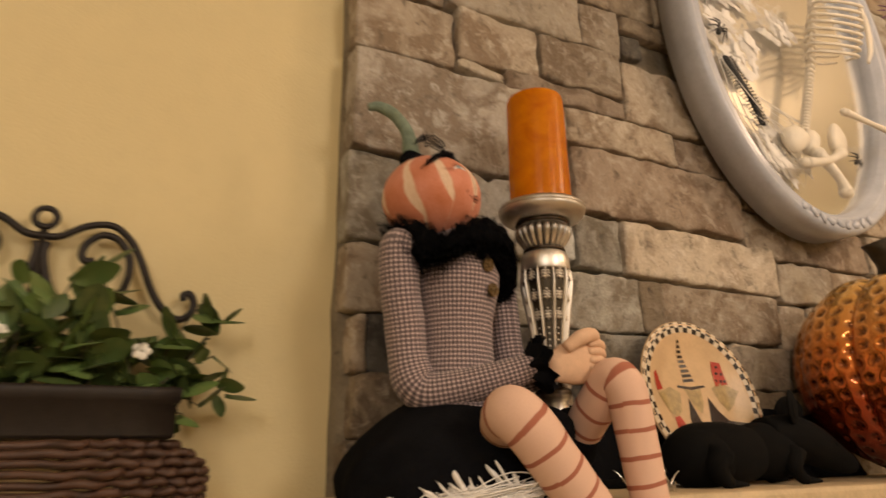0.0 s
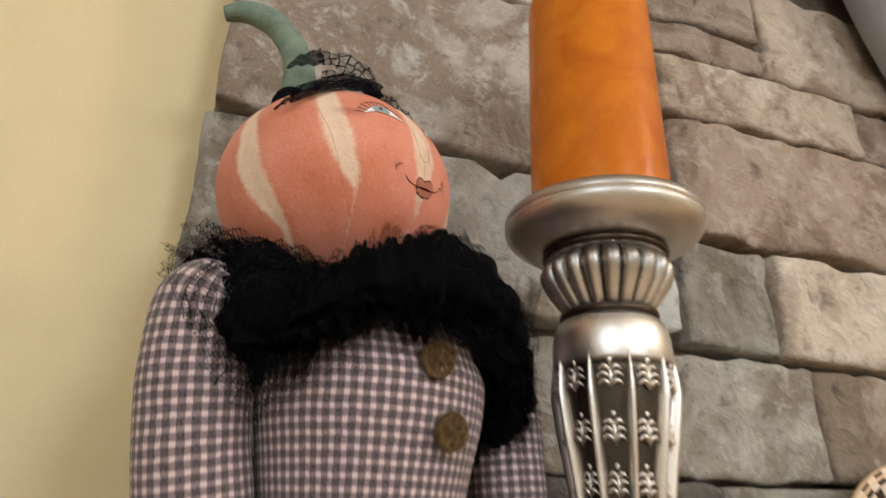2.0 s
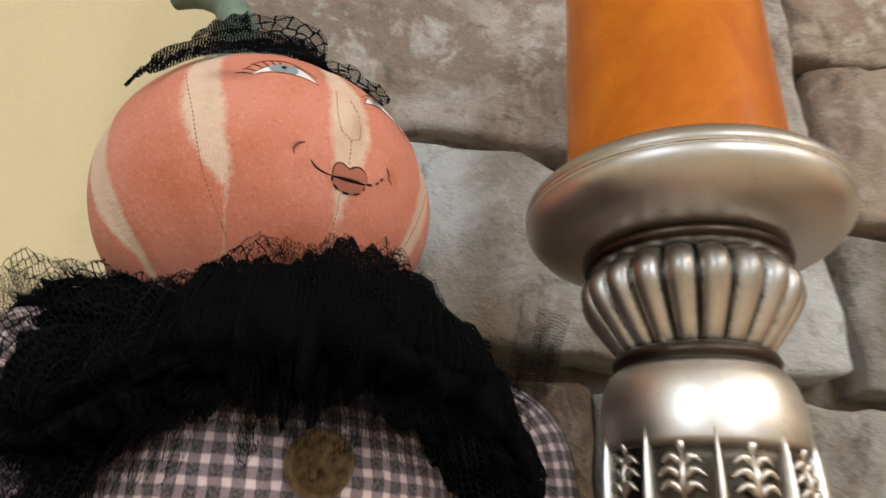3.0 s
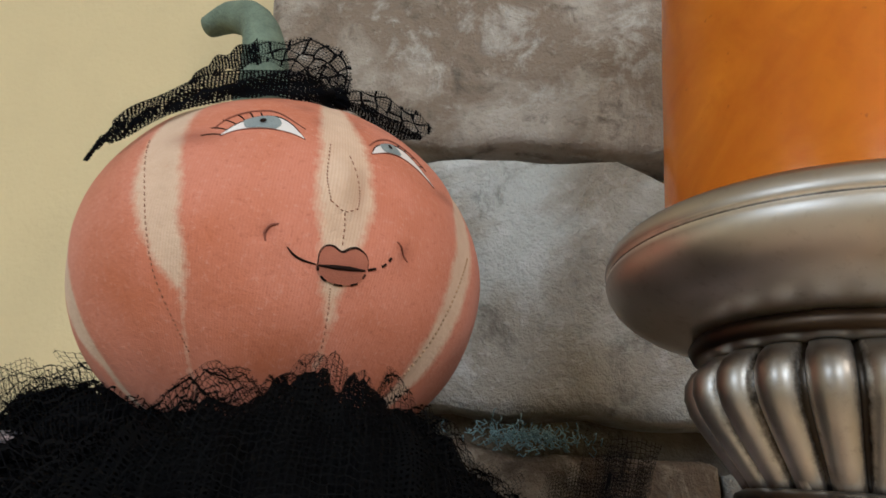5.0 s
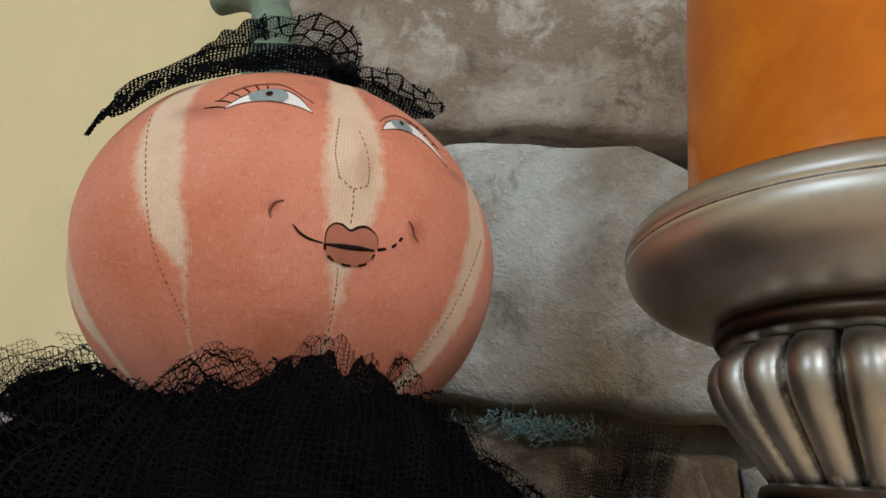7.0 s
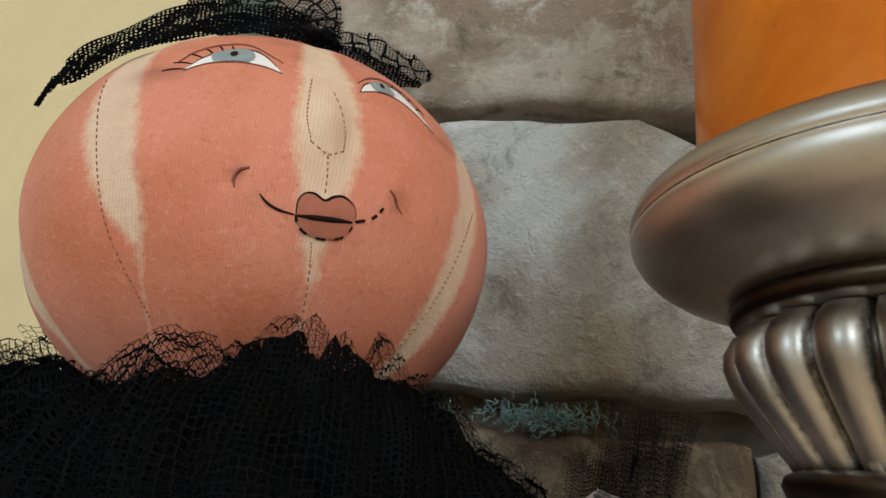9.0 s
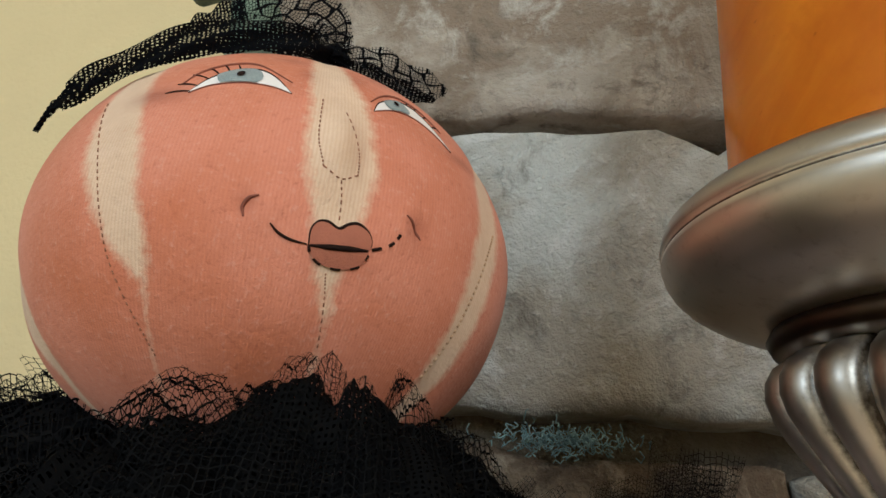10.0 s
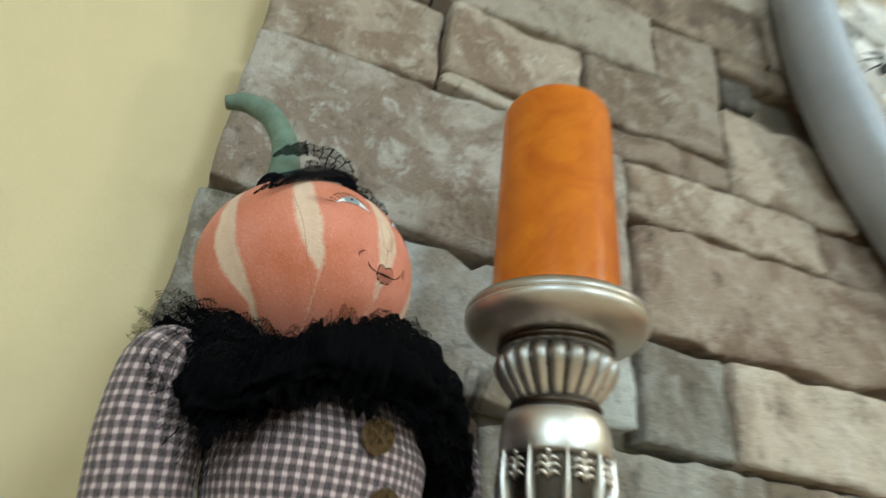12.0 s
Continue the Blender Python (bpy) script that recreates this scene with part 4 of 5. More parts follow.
def candle_holder():
    root = thing("candle_holder", "tall antique silver candle holder with a fluted collar and leaf relief", "candle holder")
    bm = bmesh.new()
    lathe(bm, [(r * 0.97, 1.6945 + (z - 1.6945) * 0.82) for r, z in [(0.0005, 1.7150), (0.0430, 1.7155), (0.0465, 1.7170), (0.0485, 1.7198), (0.0505, 1.7208), (0.0525, 1.7204), (0.0540, 1.7185), (0.0548, 1.7158), (0.0549, 1.7140), (0.0545, 1.7132), (0.0540, 1.7127), (0.0545, 1.7121),
               (0.0547, 1.7105), (0.0541, 1.7080), (0.0527, 1.7052), (0.0502, 1.7022), (0.0464, 1.6993), (0.0415, 1.6969), (0.0360, 1.6953), (0.0305, 1.6948), (0.0005, 1.6945)]], AXIS, 128)
    recess_mask(bm, lambda r, a, z: 1.0 if abs(z - 1.7094) < 0.0003 and r > 0.05 else 0.0)
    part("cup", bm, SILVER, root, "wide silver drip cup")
    bm = bmesh.new()
    lathe(bm, [(0.0005, 1.6950), (0.0300, 1.6950), (0.0324, 1.6943), (0.0334, 1.6924), (0.0324, 1.6903), (0.0300, 1.6896), (0.0005, 1.6896)], AXIS, 64)
    part("ring", bm, SILVER, root)
    bm = bmesh.new()
    prof = [(0.0005, 1.6900), (0.0270, 1.6900), (0.0300, 1.6890), (0.0328, 1.6868), (0.0344, 1.6838), (0.0346, 1.6805), (0.0335, 1.6770), (0.0314, 1.6735), (0.0288, 1.6698), (0.0262, 1.6662), (0.0240, 1.6632), (0.0228, 1.6612), (0.0005, 1.6610)]
    lathe(bm, prof, AXIS, 240, ripple=lambda a, i: 1.0 - (0.17 if 1 < i < 12 else 0.02) * (1 - abs(math.sin(10 * a)) ** 0.45))
    # flute valleys and both ends of the collar are coloured darker
    recess_mask(bm, lambda r, a, z: max((1 - abs(math.sin(10 * a))) ** 1.7, 0.6 if z > 1.6895 or z < 1.6618 else 0.0))
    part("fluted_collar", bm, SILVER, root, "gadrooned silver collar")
    bm = bmesh.new()
    lathe(bm, [(0.0005, 1.6616), (0.0228, 1.6616), (0.0246, 1.6606), (0.0252, 1.6588), (0.0244, 1.6568), (0.0228, 1.6560), (0.0005, 1.6560)], AXIS, 64)
    part("ring", bm, SILVER, root)
    shaft = [(0.0005, 1.6566), (0.0238, 1.6566), (0.0262, 1.6545), (0.0280, 1.6510), (0.0291, 1.6460), (0.0295, 1.6400), (0.0294, 1.6340), (0.0289, 1.6280), (0.0280, 1.6210), (0.0266, 1.6120), (0.0243, 1.5990), (0.0217, 1.5850), (0.0192, 1.5680), (0.0173, 1.5520), (0.0158, 1.5350), (0.0146, 1.5150), (0.0140, 1.4950), (0.0005, 1.4945)]
    bm = bmesh.new()
    lathe(bm, shaft[:7] + [(0.0289, 1.6318), (0.0278, 1.6310), (0.0005, 1.6310)], AXIS, 96)
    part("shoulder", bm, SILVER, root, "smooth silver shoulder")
    bm = bmesh.new()
    lathe(bm, [(0.0005, 1.6325), (0.0284, 1.6325)] + [(r * 0.970, z) for r, z in shaft[7:-1]] + [(0.0005, 1.4945)], AXIS, 96)
    part("shaft", bm, SILVER_DARK, root, "tapered dark silver shaft")
    sr = np.array(shaft)[::-1]
    bm = bmesh.new()
    tube(bm, [(np.interp(z, sr[:, 1], sr[:, 0]) * 0.962, 0, z) for z in np.linspace(1.6365, 1.497, 34)], [0.0012, 0.0050, 0.0056, 0.0055, 0.0052, 0.0046, 0.0040, 0.0034, 0.0028], 10, flat=0.36)
    rib = finish("rib", bm, SILVER_BRIGHT)
    for k in range(10):
        ob = new("rib", rib)
        ob.parent = root
        ob.matrix_basis = Matrix.Translation((AXIS[0], AXIS[1], 0)) @ Matrix.Rotation(2 * math.pi * k / 10, 4, "Z")
    bm = bmesh.new()
    lathe(bm, [(0.0005, 1.4960), (0.0190, 1.4955), (0.0215, 1.4900), (0.0190, 1.4840), (0.0150, 1.4790), (0.0200, 1.4650), (0.0260, 1.4500), (0.0240, 1.4350), (0.0200, 1.4250), (0.0330, 1.4100), (0.0440, 1.3990), (0.0470, 1.3920), (0.0470, MANTEL_Z + 0.0005 - LIFT), (0.0005, MANTEL_Z + 0.0005 - LIFT)], AXIS, 64)
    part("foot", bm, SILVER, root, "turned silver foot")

    # leaf reliefs in three rows and studs below, shared meshes
    bm = bmesh.new()
    for s, w in ((-1, 0), (1, 0)):
        for k, (z, length) in enumerate(((0.0035, 0.0042), (0.0000, 0.0050), (-0.0036, 0.0046))):
            tube(bm, smooth_line([(0.0003 * s, 0, z - 0.0015), (s * length * 0.5, -0.0007, z + 0.0008), (s * length, -0.0002, z - 0.0010)], 8), [0.0007, 0.0011, 0.0009, 0.0003], 6)
    tube(bm, [(0, 0, -0.0065), (0, -0.0006, 0), (0, 0, 0.0065)], [0.0005, 0.0010, 0.0007], 6)
    tube(bm, [(0, 0, 0.0045), (0, -0.0008, 0.0075), (0, 0, 0.0095)], [0.0006, 0.0014, 0.0004], 6)
    leaf = finish("leaf_relief", bm, SILVER_BRIGHT)
    bm = bmesh.new()
    blob(bm, (0, 0, 0), (0.0013, 0.0009, 0.0013), u=8, v=6)
    stud = finish("stud", bm, SILVER_BRIGHT)
    for row, z in enumerate((1.6245, 1.6005, 1.5780)):
        r = np.interp(z, sr[:, 1], sr[:, 0])
        for k in range(10):
            a = 2 * math.pi * (k + 0.5) / 10
            ob = new("leaf_relief", leaf)
            ob.parent = root
            ob.matrix_basis = Matrix.Translation((AXIS[0] + r * 0.975 * math.cos(a), AXIS[1] + r * 0.975 * math.sin(a), z)) @ Matrix.Rotation(a + math.pi / 2, 4, "Z") @ Matrix.Rotation(radians(-8), 4, "X") @ Matrix.Diagonal((1.22 - 0.13 * row, 1.4, 1.0, 1))
    for row, z in enumerate((1.5630, 1.5565, 1.5495, 1.5425)):
        r = np.interp(z, sr[:, 1], sr[:, 0])
        for k in range(10):
            a = 2 * math.pi * (k + 0.5) / 10
            ob = new("stud", stud)
            ob.parent = root
            ob.matrix_basis = Matrix.Translation((AXIS[0] + r * 0.975 * math.cos(a), AXIS[1] + r * 0.975 * math.sin(a), z)) @ Matrix.Rotation(a + math.pi / 2, 4, "Z")
    root.matrix_basis = Matrix.Translation((0, 0, LIFT))
    return root


candle_holder()


def candle():
    bm = bmesh.new()
    c = AXIS
    prof = [(0.0005, 1.8640), (0.028, 1.8648), (0.0322, 1.8680), (0.0332, 1.8718), (0.0340, 1.8740), (0.0352, 1.8736), (0.0361, 1.8708), (0.0366, 1.8646)]
    prof += [(r, z) for r, z in zip(np.linspace(0.0369, 0.0380, 14), np.linspace(1.859, 1.733, 14))] + [(0.0376, 1.7255), (0.0364, 1.7196), (0.0005, 1.7196)]
    lathe(bm, prof, c, 72, ripple=lambda a, i: 1 + 0.006 * noise.noise(Vector((2 * math.cos(a), 2 * math.sin(a), i * 0.4))))
    ob = thing("pillar_candle", "thick mottled orange pillar candle on the silver holder", "candle", bm, WAX)
    return ob


candle()


# ---- oval mirror ----
MC, MY = (1.153, 2.193), 0.756


def oval_mirror():
    root = thing("oval_mirror", "oval wall mirror in a grey-blue lacquered moulded frame", "mirror")
    prof = ((0.004, 0.785), (0.001, 0.740), (0.003, 0.728), (0.009, 0.721), (0.016, 0.720), (0.020, 0.726), (0.023, 0.728), (0.029, 0.724), (0.035, 0.726), (0.039, 0.735), (0.042, 0.737), (0.045, 0.741), (0.046, 0.760), (0.020, 0.785))
    n = 128
    rows = []
    for inset, y in prof:
        rows.append([(MC[0] + (0.296 - inset) * math.cos(a), y, MC[1] + (0.410 - inset) * math.sin(a)) for a in np.linspace(0, 2 * math.pi, n + 1)[:-1]])
    bm = bmesh.new()
    grid(bm, rows, wrap_u=True, wrap_v=True, flip=True)
    bmesh.ops.recalc_face_normals(bm, faces=bm.faces)
    part("frame", bm, FRAME, root)
    bm = bmesh.new()
    ring = [bm.verts.new((MC[0] + 0.2515 * math.cos(a), MY, MC[1] + 0.3655 * math.sin(a))) for a in np.linspace(0, 2 * math.pi, 97)[:-1]]
    back = [bm.verts.new((v.co.x, MY + 0.004, v.co.z)) for v in ring]
    bm.faces.new(ring), bm.faces.new(back[::-1])
    for k in range(96):
        bm.faces.new((ring[k], back[k], back[(k + 1) % 96], ring[(k + 1) % 96]))
    bmesh.ops.recalc_face_normals(bm, faces=bm.faces)
    part("pane", bm, mirror_mat, root, "mirror glass", smooth=False)
    # cast leaf ornament at the foot of the frame, leaf by leaf
    for k in range(9):
        a = radians(-90 + (k - 4) * 4.6)
        c = Vector((MC[0] + 0.277 * math.cos(a), 0.720, MC[1] + 0.391 * math.sin(a)))
        bm = bmesh.new()
        blob(bm, c, (0.012 - 0.0008 * abs(k - 4), 0.004, 0.007), (0, -25 * (k - 4) + 20 * (-1) ** k, 0), u=12, v=8, rough=0.35, freq=120)
        part("cast_leaf", bm, FRAME, root)
    return root


oval_mirror()


def skeleton():
    """Small plastic toy: rib cage, spine, pelvis and thigh bones."""
    bm = bmesh.new()
    y = 0.722
    spine = smooth_line([(1.225, y, 2.30), (1.195, y, 2.20), (1.160, y, 2.10), (1.132, y, 2.03), (1.115, y + 0.004, 1.975)], 34)
    for k, p in enumerate(spine):
        blob(bm, p, (0.0095, 0.009, 0.0042), (0, 18, 0), u=10, v=6)
    tube(bm, spine, 0.0045, 8)
    for k in range(8):
        z = 2.275 - 0.0185 * k
        c = np.array([1.255 - 0.008 * k + 0.012, y - 0.012, z])
        w, d = 0.062 + 0.014 * math.sin(math.pi * (k + 1) / 9), 0.030
        ring = [c + np.array([w * math.cos(a), -d * math.sin(a) - 0.006, 0.012 * math.cos(a) - 0.016 * max(0, math.sin(a))]) for a in np.linspace(-0.35, 2 * math.pi - 0.75, 30)]
        tube(bm, ring, [0.0024, 0.0034, 0.0030, 0.0034, 0.0024], 7)
    tube(bm, smooth_line([(1.305, y - 0.040, 2.275), (1.300, y - 0.046, 2.22), (1.292, y - 0.046, 2.165), (1.285, y - 0.040, 2.135)], 14), [0.006, 0.009, 0.007, 0.004], 8, flat=0.5)
    # pelvis: two wing bones and the sacrum
    blob(bm, (1.178, y - 0.012, 1.962), (0.030, 0.013, 0.036), (0, 25, 15), u=18, v=12, rough=0.25, freq=28)
    blob(bm, (1.072, y - 0.004, 1.945), (0.028, 0.012, 0.026), (0, -20, -10), u=18, v=12, rough=0.3, freq=28)
    blob(bm, (1.118, y, 1.950), (0.020, 0.014, 0.026), (0, 10, 0), u=14, v=10, rough=0.2, freq=40)
    # thigh and arm bones
    for line, r in (([(1.168, y - 0.02, 1.930), (1.120, y - 0.022, 1.905), (1.060, y - 0.02, 1.890)], 0.008), ([(1.115, y - 0.01, 1.925), (1.140, y - 0.022, 1.880), (1.150, y - 0.024, 1.850)], 0.009),
                    ([(1.205, y - 0.02, 2.022), (1.270, y - 0.026, 2.010), (1.345, y - 0.03, 2.000)], 0.0055), ([(1.345, y - 0.03, 2.000), (1.40, y - 0.03, 1.972), (1.46, y - 0.025, 1.930)], 0.0035)):
        pts = smooth_line(line, 14)
        tube(bm, pts, [r * 1.4, r, r * 0.85, r, r * 1.4], 10)
        for p in (pts[0], pts[-1]):
            blob(bm, p, (r * 1.6, r * 1.2, r * 1.2), u=10, v=8)
    return thing("toy_skeleton", "small cream plastic skeleton hung in front of the oval mirror", "skeleton", bm, BONE)


skeleton()


def spider(place, size, mat, label, turn=0):
    """Plastic spider: two-lobed body and eight bent legs, on a standing face."""
    bm = bmesh.new()
    blob(bm, (0, -0.2, 0), (0.16, 0.13, 0.17), u=12, v=8)
    blob(bm, (0, -0.22, -0.30), (0.22, 0.20, 0.28), u=12, v=8)
    for s in (-1, 1):
        for k, a in enumerate((60, 25, -15, -50)):
            d = np.array([s * math.cos(radians(a)), 0, math.sin(radians(a))])
            tube(bm, smooth_line([(0, -0.2, 0), tuple(0.45 * d + np.array([0, -0.42, 0])), tuple(0.8 * d + np.array([0, -0.2, 0.05])), tuple(1.05 * d)], 10), [0.05, 0.055, 0.045, 0.02], 6)
    ob = thing("toy_spider", label, "spider", bm, mat, group="plastic spiders")
    ob.matrix_basis = Matrix.Translation(place) @ Matrix.Rotation(radians(turn), 4, "Y") @ Matrix.Diagonal((size, size, size, 1))
    return ob


PURPLE = plain("purple_plastic", (0.10, 0.015, 0.12), 0.4, spread=0.2)
BLACKPLASTIC = plain("black_plastic", (0.012, 0.011, 0.010), 0.4, spread=0.3)
spider((0.930, 0.728, 2.128), 0.024, BLACKPLASTIC, "small black plastic spider on white web before the mirror", 20)
spider((1.335, 0.655, 2.238), 0.027, PURPLE, "small purple plastic spider sitting on the skeleton ribs", -15)
spider((1.190, 0.695, 1.915), 0.018, BLACKPLASTIC, "small black plastic spider under the skeleton pelvis", 40)


def centipede():
    bm = bmesh.new()
    line = smooth_line([(0.955, 0.738, 2.085), (0.972, 0.734, 2.050), (0.995, 0.732, 2.010), (1.018, 0.736, 1.972)], 22)
    for k, p in enumerate(line):
        blob(bm, p, (0.0075, 0.005, 0.0048), (0, 30, 0), u=10, v=6)
        for s in (-1, 1):
            tube(bm, [p, p + np.array([s * 0.009, -0.005, s * 0.004]), p + np.array([s * 0.015, 0.004, s * 0.004 - 0.003])], [0.0012, 0.0012, 0.0005], 5)
    return thing("toy_centipede", "black plastic centipede clinging to the mirror glass", "centipede", bm, BLACKPLASTIC)


centipede()


def cotton(name, label, lumps, strands, seed):
    """Pulled cotton web: ragged lumps with loose strands."""
    rng = random.Random(seed)
    bm = bmesh.new()
    for c, r in lumps:
        for k in range(12):
            o = Vector((rng.gauss(0, r[0] * 0.5), rng.gauss(0, r[1] * 0.3), rng.gauss(0, r[2] * 0.5)))
            blob(bm, Vector(c) + o, (r[0] * rng.uniform(.35, .75), r[1] * rng.uniform(.2, .4), r[2] * rng.uniform(.15, .35)), (0, rng.uniform(20, 75), 0), u=24, v=16, rough=0.9, freq=95)
        for k in range(36):
            p = [Vector(c) + Vector((rng.gauss(0, r[0] * 0.7), rng.gauss(0, r[1] * 0.4) - r[1] * 0.3, rng.gauss(0, r[2] * 0.7))) for _ in range(3)]
            tube(bm, smooth_line(p, 8), rng.uniform(0.0002, 0.0005), 4)
    for a, b_, n, spread in strands:
        for k in range(n):
            p = [Vector(a) + Vector([rng.gauss(0, spread) for _ in range(3)]), (Vector(a) + Vector(b_)) / 2 + Vector([rng.gauss(0, spread * 1.4) for _ in range(3)]), Vector(b_) + Vector([rng.gauss(0, spread * 1.2) for _ in range(3)])]
            tube(bm, smooth_line(p, 10), rng.uniform(0.0003, 0.0009), 5)
    return thing(name, label, "web", bm, COTTON, kind="stuff")


cotton("cotton_web", "pulled white cotton web draped over the mirror", [((0.995, 0.738, 2.112), (0.036, 0.007, 0.040)), ((0.955, 0.742, 2.16), (0.030, 0.005, 0.034)), ((1.10, 0.738, 2.20), (0.040, 0.007, 0.030)), ((1.045, 0.738, 1.955), (0.040, 0.007, 0.016)), ((1.065, 0.736, 1.905), (0.045, 0.008, 0.024)), ((1.00, 0.744, 2.24), (0.06, 0.005, 0.03))],
       [((1.02, 0.742, 2.03), (1.13, 0.735, 1.99), 4, 0.003), ((1.36, 0.70, 2.03), (1.60, 0.79, 1.98), 8, 0.004), ((0.93, 0.744, 2.08), (1.05, 0.740, 1.93), 5, 0.012), ((1.00, 0.738, 1.985), (1.10, 0.735, 1.93), 8, 0.008)], 3)
cotton("cotton_tuft", "tuft of pulled white cotton web lying before the skirt", [((0.345, 0.606, 1.390), (0.042, 0.008, 0.010)), ((0.385, 0.605, 1.396), (0.040, 0.008, 0.009)), ((0.365, 0.604, 1.386), (0.060, 0.008, 0.006))],
       [((0.300, 0.604, 1.384), (0.400, 0.600, 1.402), 70, 0.005), ((0.33, 0.604, 1.394), (0.435, 0.600, 1.408), 50, 0.004)], 8)


def tinsel():
    rng = random.Random(6)
    bm = bmesh.new()
    for k in range(34):
        a, l = rng.uniform(0, 2 * math.pi), rng.uniform(0.008, 0.028)
        c = Vector((rng.uniform(0.560, 0.625), rng.uniform(0.63, 0.66), MANTEL_Z + 0.001))
        e = c + Vector((math.cos(a) * l * 0.7, math.sin(a) * l * 0.4, rng.uniform(0.004, 0.024)))
        tube(bm, smooth_line([c, (c + e) / 2 + Vector((0, 0, 0.004)), e], 6), [0.0008, 0.0010, 0.0004], 4, flat=0.3)
    return thing("tinsel", "loose silver tinsel strands lying on the mantel shelf", "tinsel", bm, plain("tinsel_foil", (0.8, 0.8, 0.8), 0.12, 1.0, spread=0.1), kind="stuff")


tinsel()


# ---- black cloth along the back of the shelf ----
def black_cloth():
    bm = bmesh.new()
    rows = []
    for i in range(14):
        v = i / 13
        row = []
        for j in range(120):
            x = 0.60 + 0.54 * j / 119
            top = 1.492 + 0.016 * noise.noise(Vector((x * 9, 1, 0)))
            fold = noise.noise(Vector((x * 30, v * 2, 4)))
            row.append((x, 0.789 - 0.035 * (1 - v) ** 2 - 0.007 * fold - 0.004 * noise.noise(Vector((x * 70, v * 6, 8))), MANTEL_Z + 0.001 + (top - MANTEL_Z) * v))
        rows.append(row)
    grid(bm, rows)
    grid(bm, [[(x, y + 0.002, z) for x, y, z in r] for r in rows], flip=True)
    return thing("black_cloth", "crumpled black cloth bunched along the back of the mantel", "cloth", bm, BLACKCLOTH)


black_cloth()


# ---- plate ----
def plate():
    root = thing("plate", "cream plate with black checked rim, leaning on the stone wall", "plate")
    PAINT = {"cream": plain("cream_glaze", (0.60, 0.42, 0.24), 0.25, spread=0.12, scale=30), "black": plain("black_glaze", (0.015, 0.013, 0.012), 0.25, spread=0.2), "white": plain("ivory_glaze", (0.62, 0.53, 0.39), 0.25, spread=0.08),
             "red": plain("red_glaze", (0.42, 0.05, 0.03), 0.25, spread=0.2), "straw": plain("straw_glaze", (0.36, 0.26, 0.11), 0.3, spread=0.5, scale=150)}
    m = Matrix.Translation((0.806, 0.764, 1.5045)) @ Matrix.Rotation(radians(-12), 4, "X") @ Matrix.Rotation(radians(-6), 4, "Y")
    R = 0.108
    bm = bmesh.new()
    prof = ((0.0001, 0.0), (0.060, 0.0), (0.072, -0.003), (0.090, -0.010), (0.104, -0.0135), (R, -0.013), (R + 0.0008, -0.0110), (0.104, -0.0085), (0.088, -0.005), (0.070, 0.003), (0.058, 0.006), (0.0001, 0.006))
    grid(bm, [[(r * math.cos(a), y, r * math.sin(a) * 1.02) for a in np.linspace(0, 2 * math.pi, 73)[:-1]] for r, y in prof], wrap_u=True)
    bmesh.ops.recalc_face_normals(bm, faces=bm.faces)
    body = part("body", bm, PAINT["cream"], root)
    body.matrix_basis = m

    def front(r):
        return np.interp(r, (0, 0.060, 0.072, 0.090, 0.104, R), (0, 0, -0.003, -0.010, -0.0135, -0.013))

    def patch(name, pts, mat, lift=0.0006):
        """A painted field on the plate's face, its outline in millimetres from the plate's middle."""
        bm2 = bmesh.new()
        vs = [bm2.verts.new((x / 1000, 0, z / 1000)) for x, z in pts]
        bm2.faces.new(vs)
        bmesh.ops.triangulate(bm2, faces=bm2.faces[:])
        bmesh.ops.subdivide_edges(bm2, edges=bm2.edges[:], cuts=3, use_grid_fill=True)
        for v in bm2.verts:
            v.co.y = front(math.hypot(v.co.x, v.co.z)) - lift
        bmesh.ops.recalc_face_normals(bm2, faces=bm2.faces)
        ob = part(name, bm2, PAINT[mat], root)
        ob.matrix_basis = m
        return ob

    # checked rim, two rows
    for mat, odd in (("black", 0), ("white", 1)):
        bm2 = bmesh.new()
        for ring, (r0, r1) in enumerate(((0.0925, 0.0995), (0.0995, 0.1070))):
            for k in range(72):
                if (k + ring) % 2 == odd:
                    a0, a1 = 2 * math.pi * k / 72, 2 * math.pi * (k + 1) / 72
                    bm2.faces.new([bm2.verts.new((r * math.cos(a), front(r) - 0.0005, r * math.sin(a) * 1.02)) for r, a in ((r0, a0), (r1, a0), (r1, a1), (r0, a1))])
        bmesh.ops.recalc_face_normals(bm2, faces=bm2.faces)
        part("rim_check", bm2, PAINT[mat], root).matrix_basis = m
    # tall striped hat in the middle
    for k in range(9):
        z0 = 24 + 7.0 * k
        w0, w1 = 10.5 - 1.05 * k, 10.5 - 1.05 * (k + 0.55)
        patch("hat_band", [(-8 - w0 + 2, z0), (-8 + w0 + 2, z0), (-8 + w1 + 1.5, z0 + 4.2), (-8 - w1 + 1.5, z0 + 4.2)], "black")
    patch("hat_brim", [(-32, 18), (-6, 12), (22, 14), (21, 17), (-6, 16.5), (-31, 21)], "black", 0.0008)
    patch("straw_face", [(-22, 18), (-6, 17), (12, 18), (8, -8), (-2, -22), (-12, -10)], "straw")
    patch("straw_face", [(-74, 12), (-46, 20), (-30, 10), (-38, -14), (-50, -22), (-62, -12)], "straw")
    patch("straw_face", [(34, 12), (58, 18), (80, 2), (64, -16), (52, -24), (42, -10)], "straw")
    patch("red_hat", [(-76, 16), (-60, 18), (-66, 44), (-74, 40)], "red")
    patch("red_hat", [(44, 14), (68, 14), (64, 46), (50, 50)], "red")
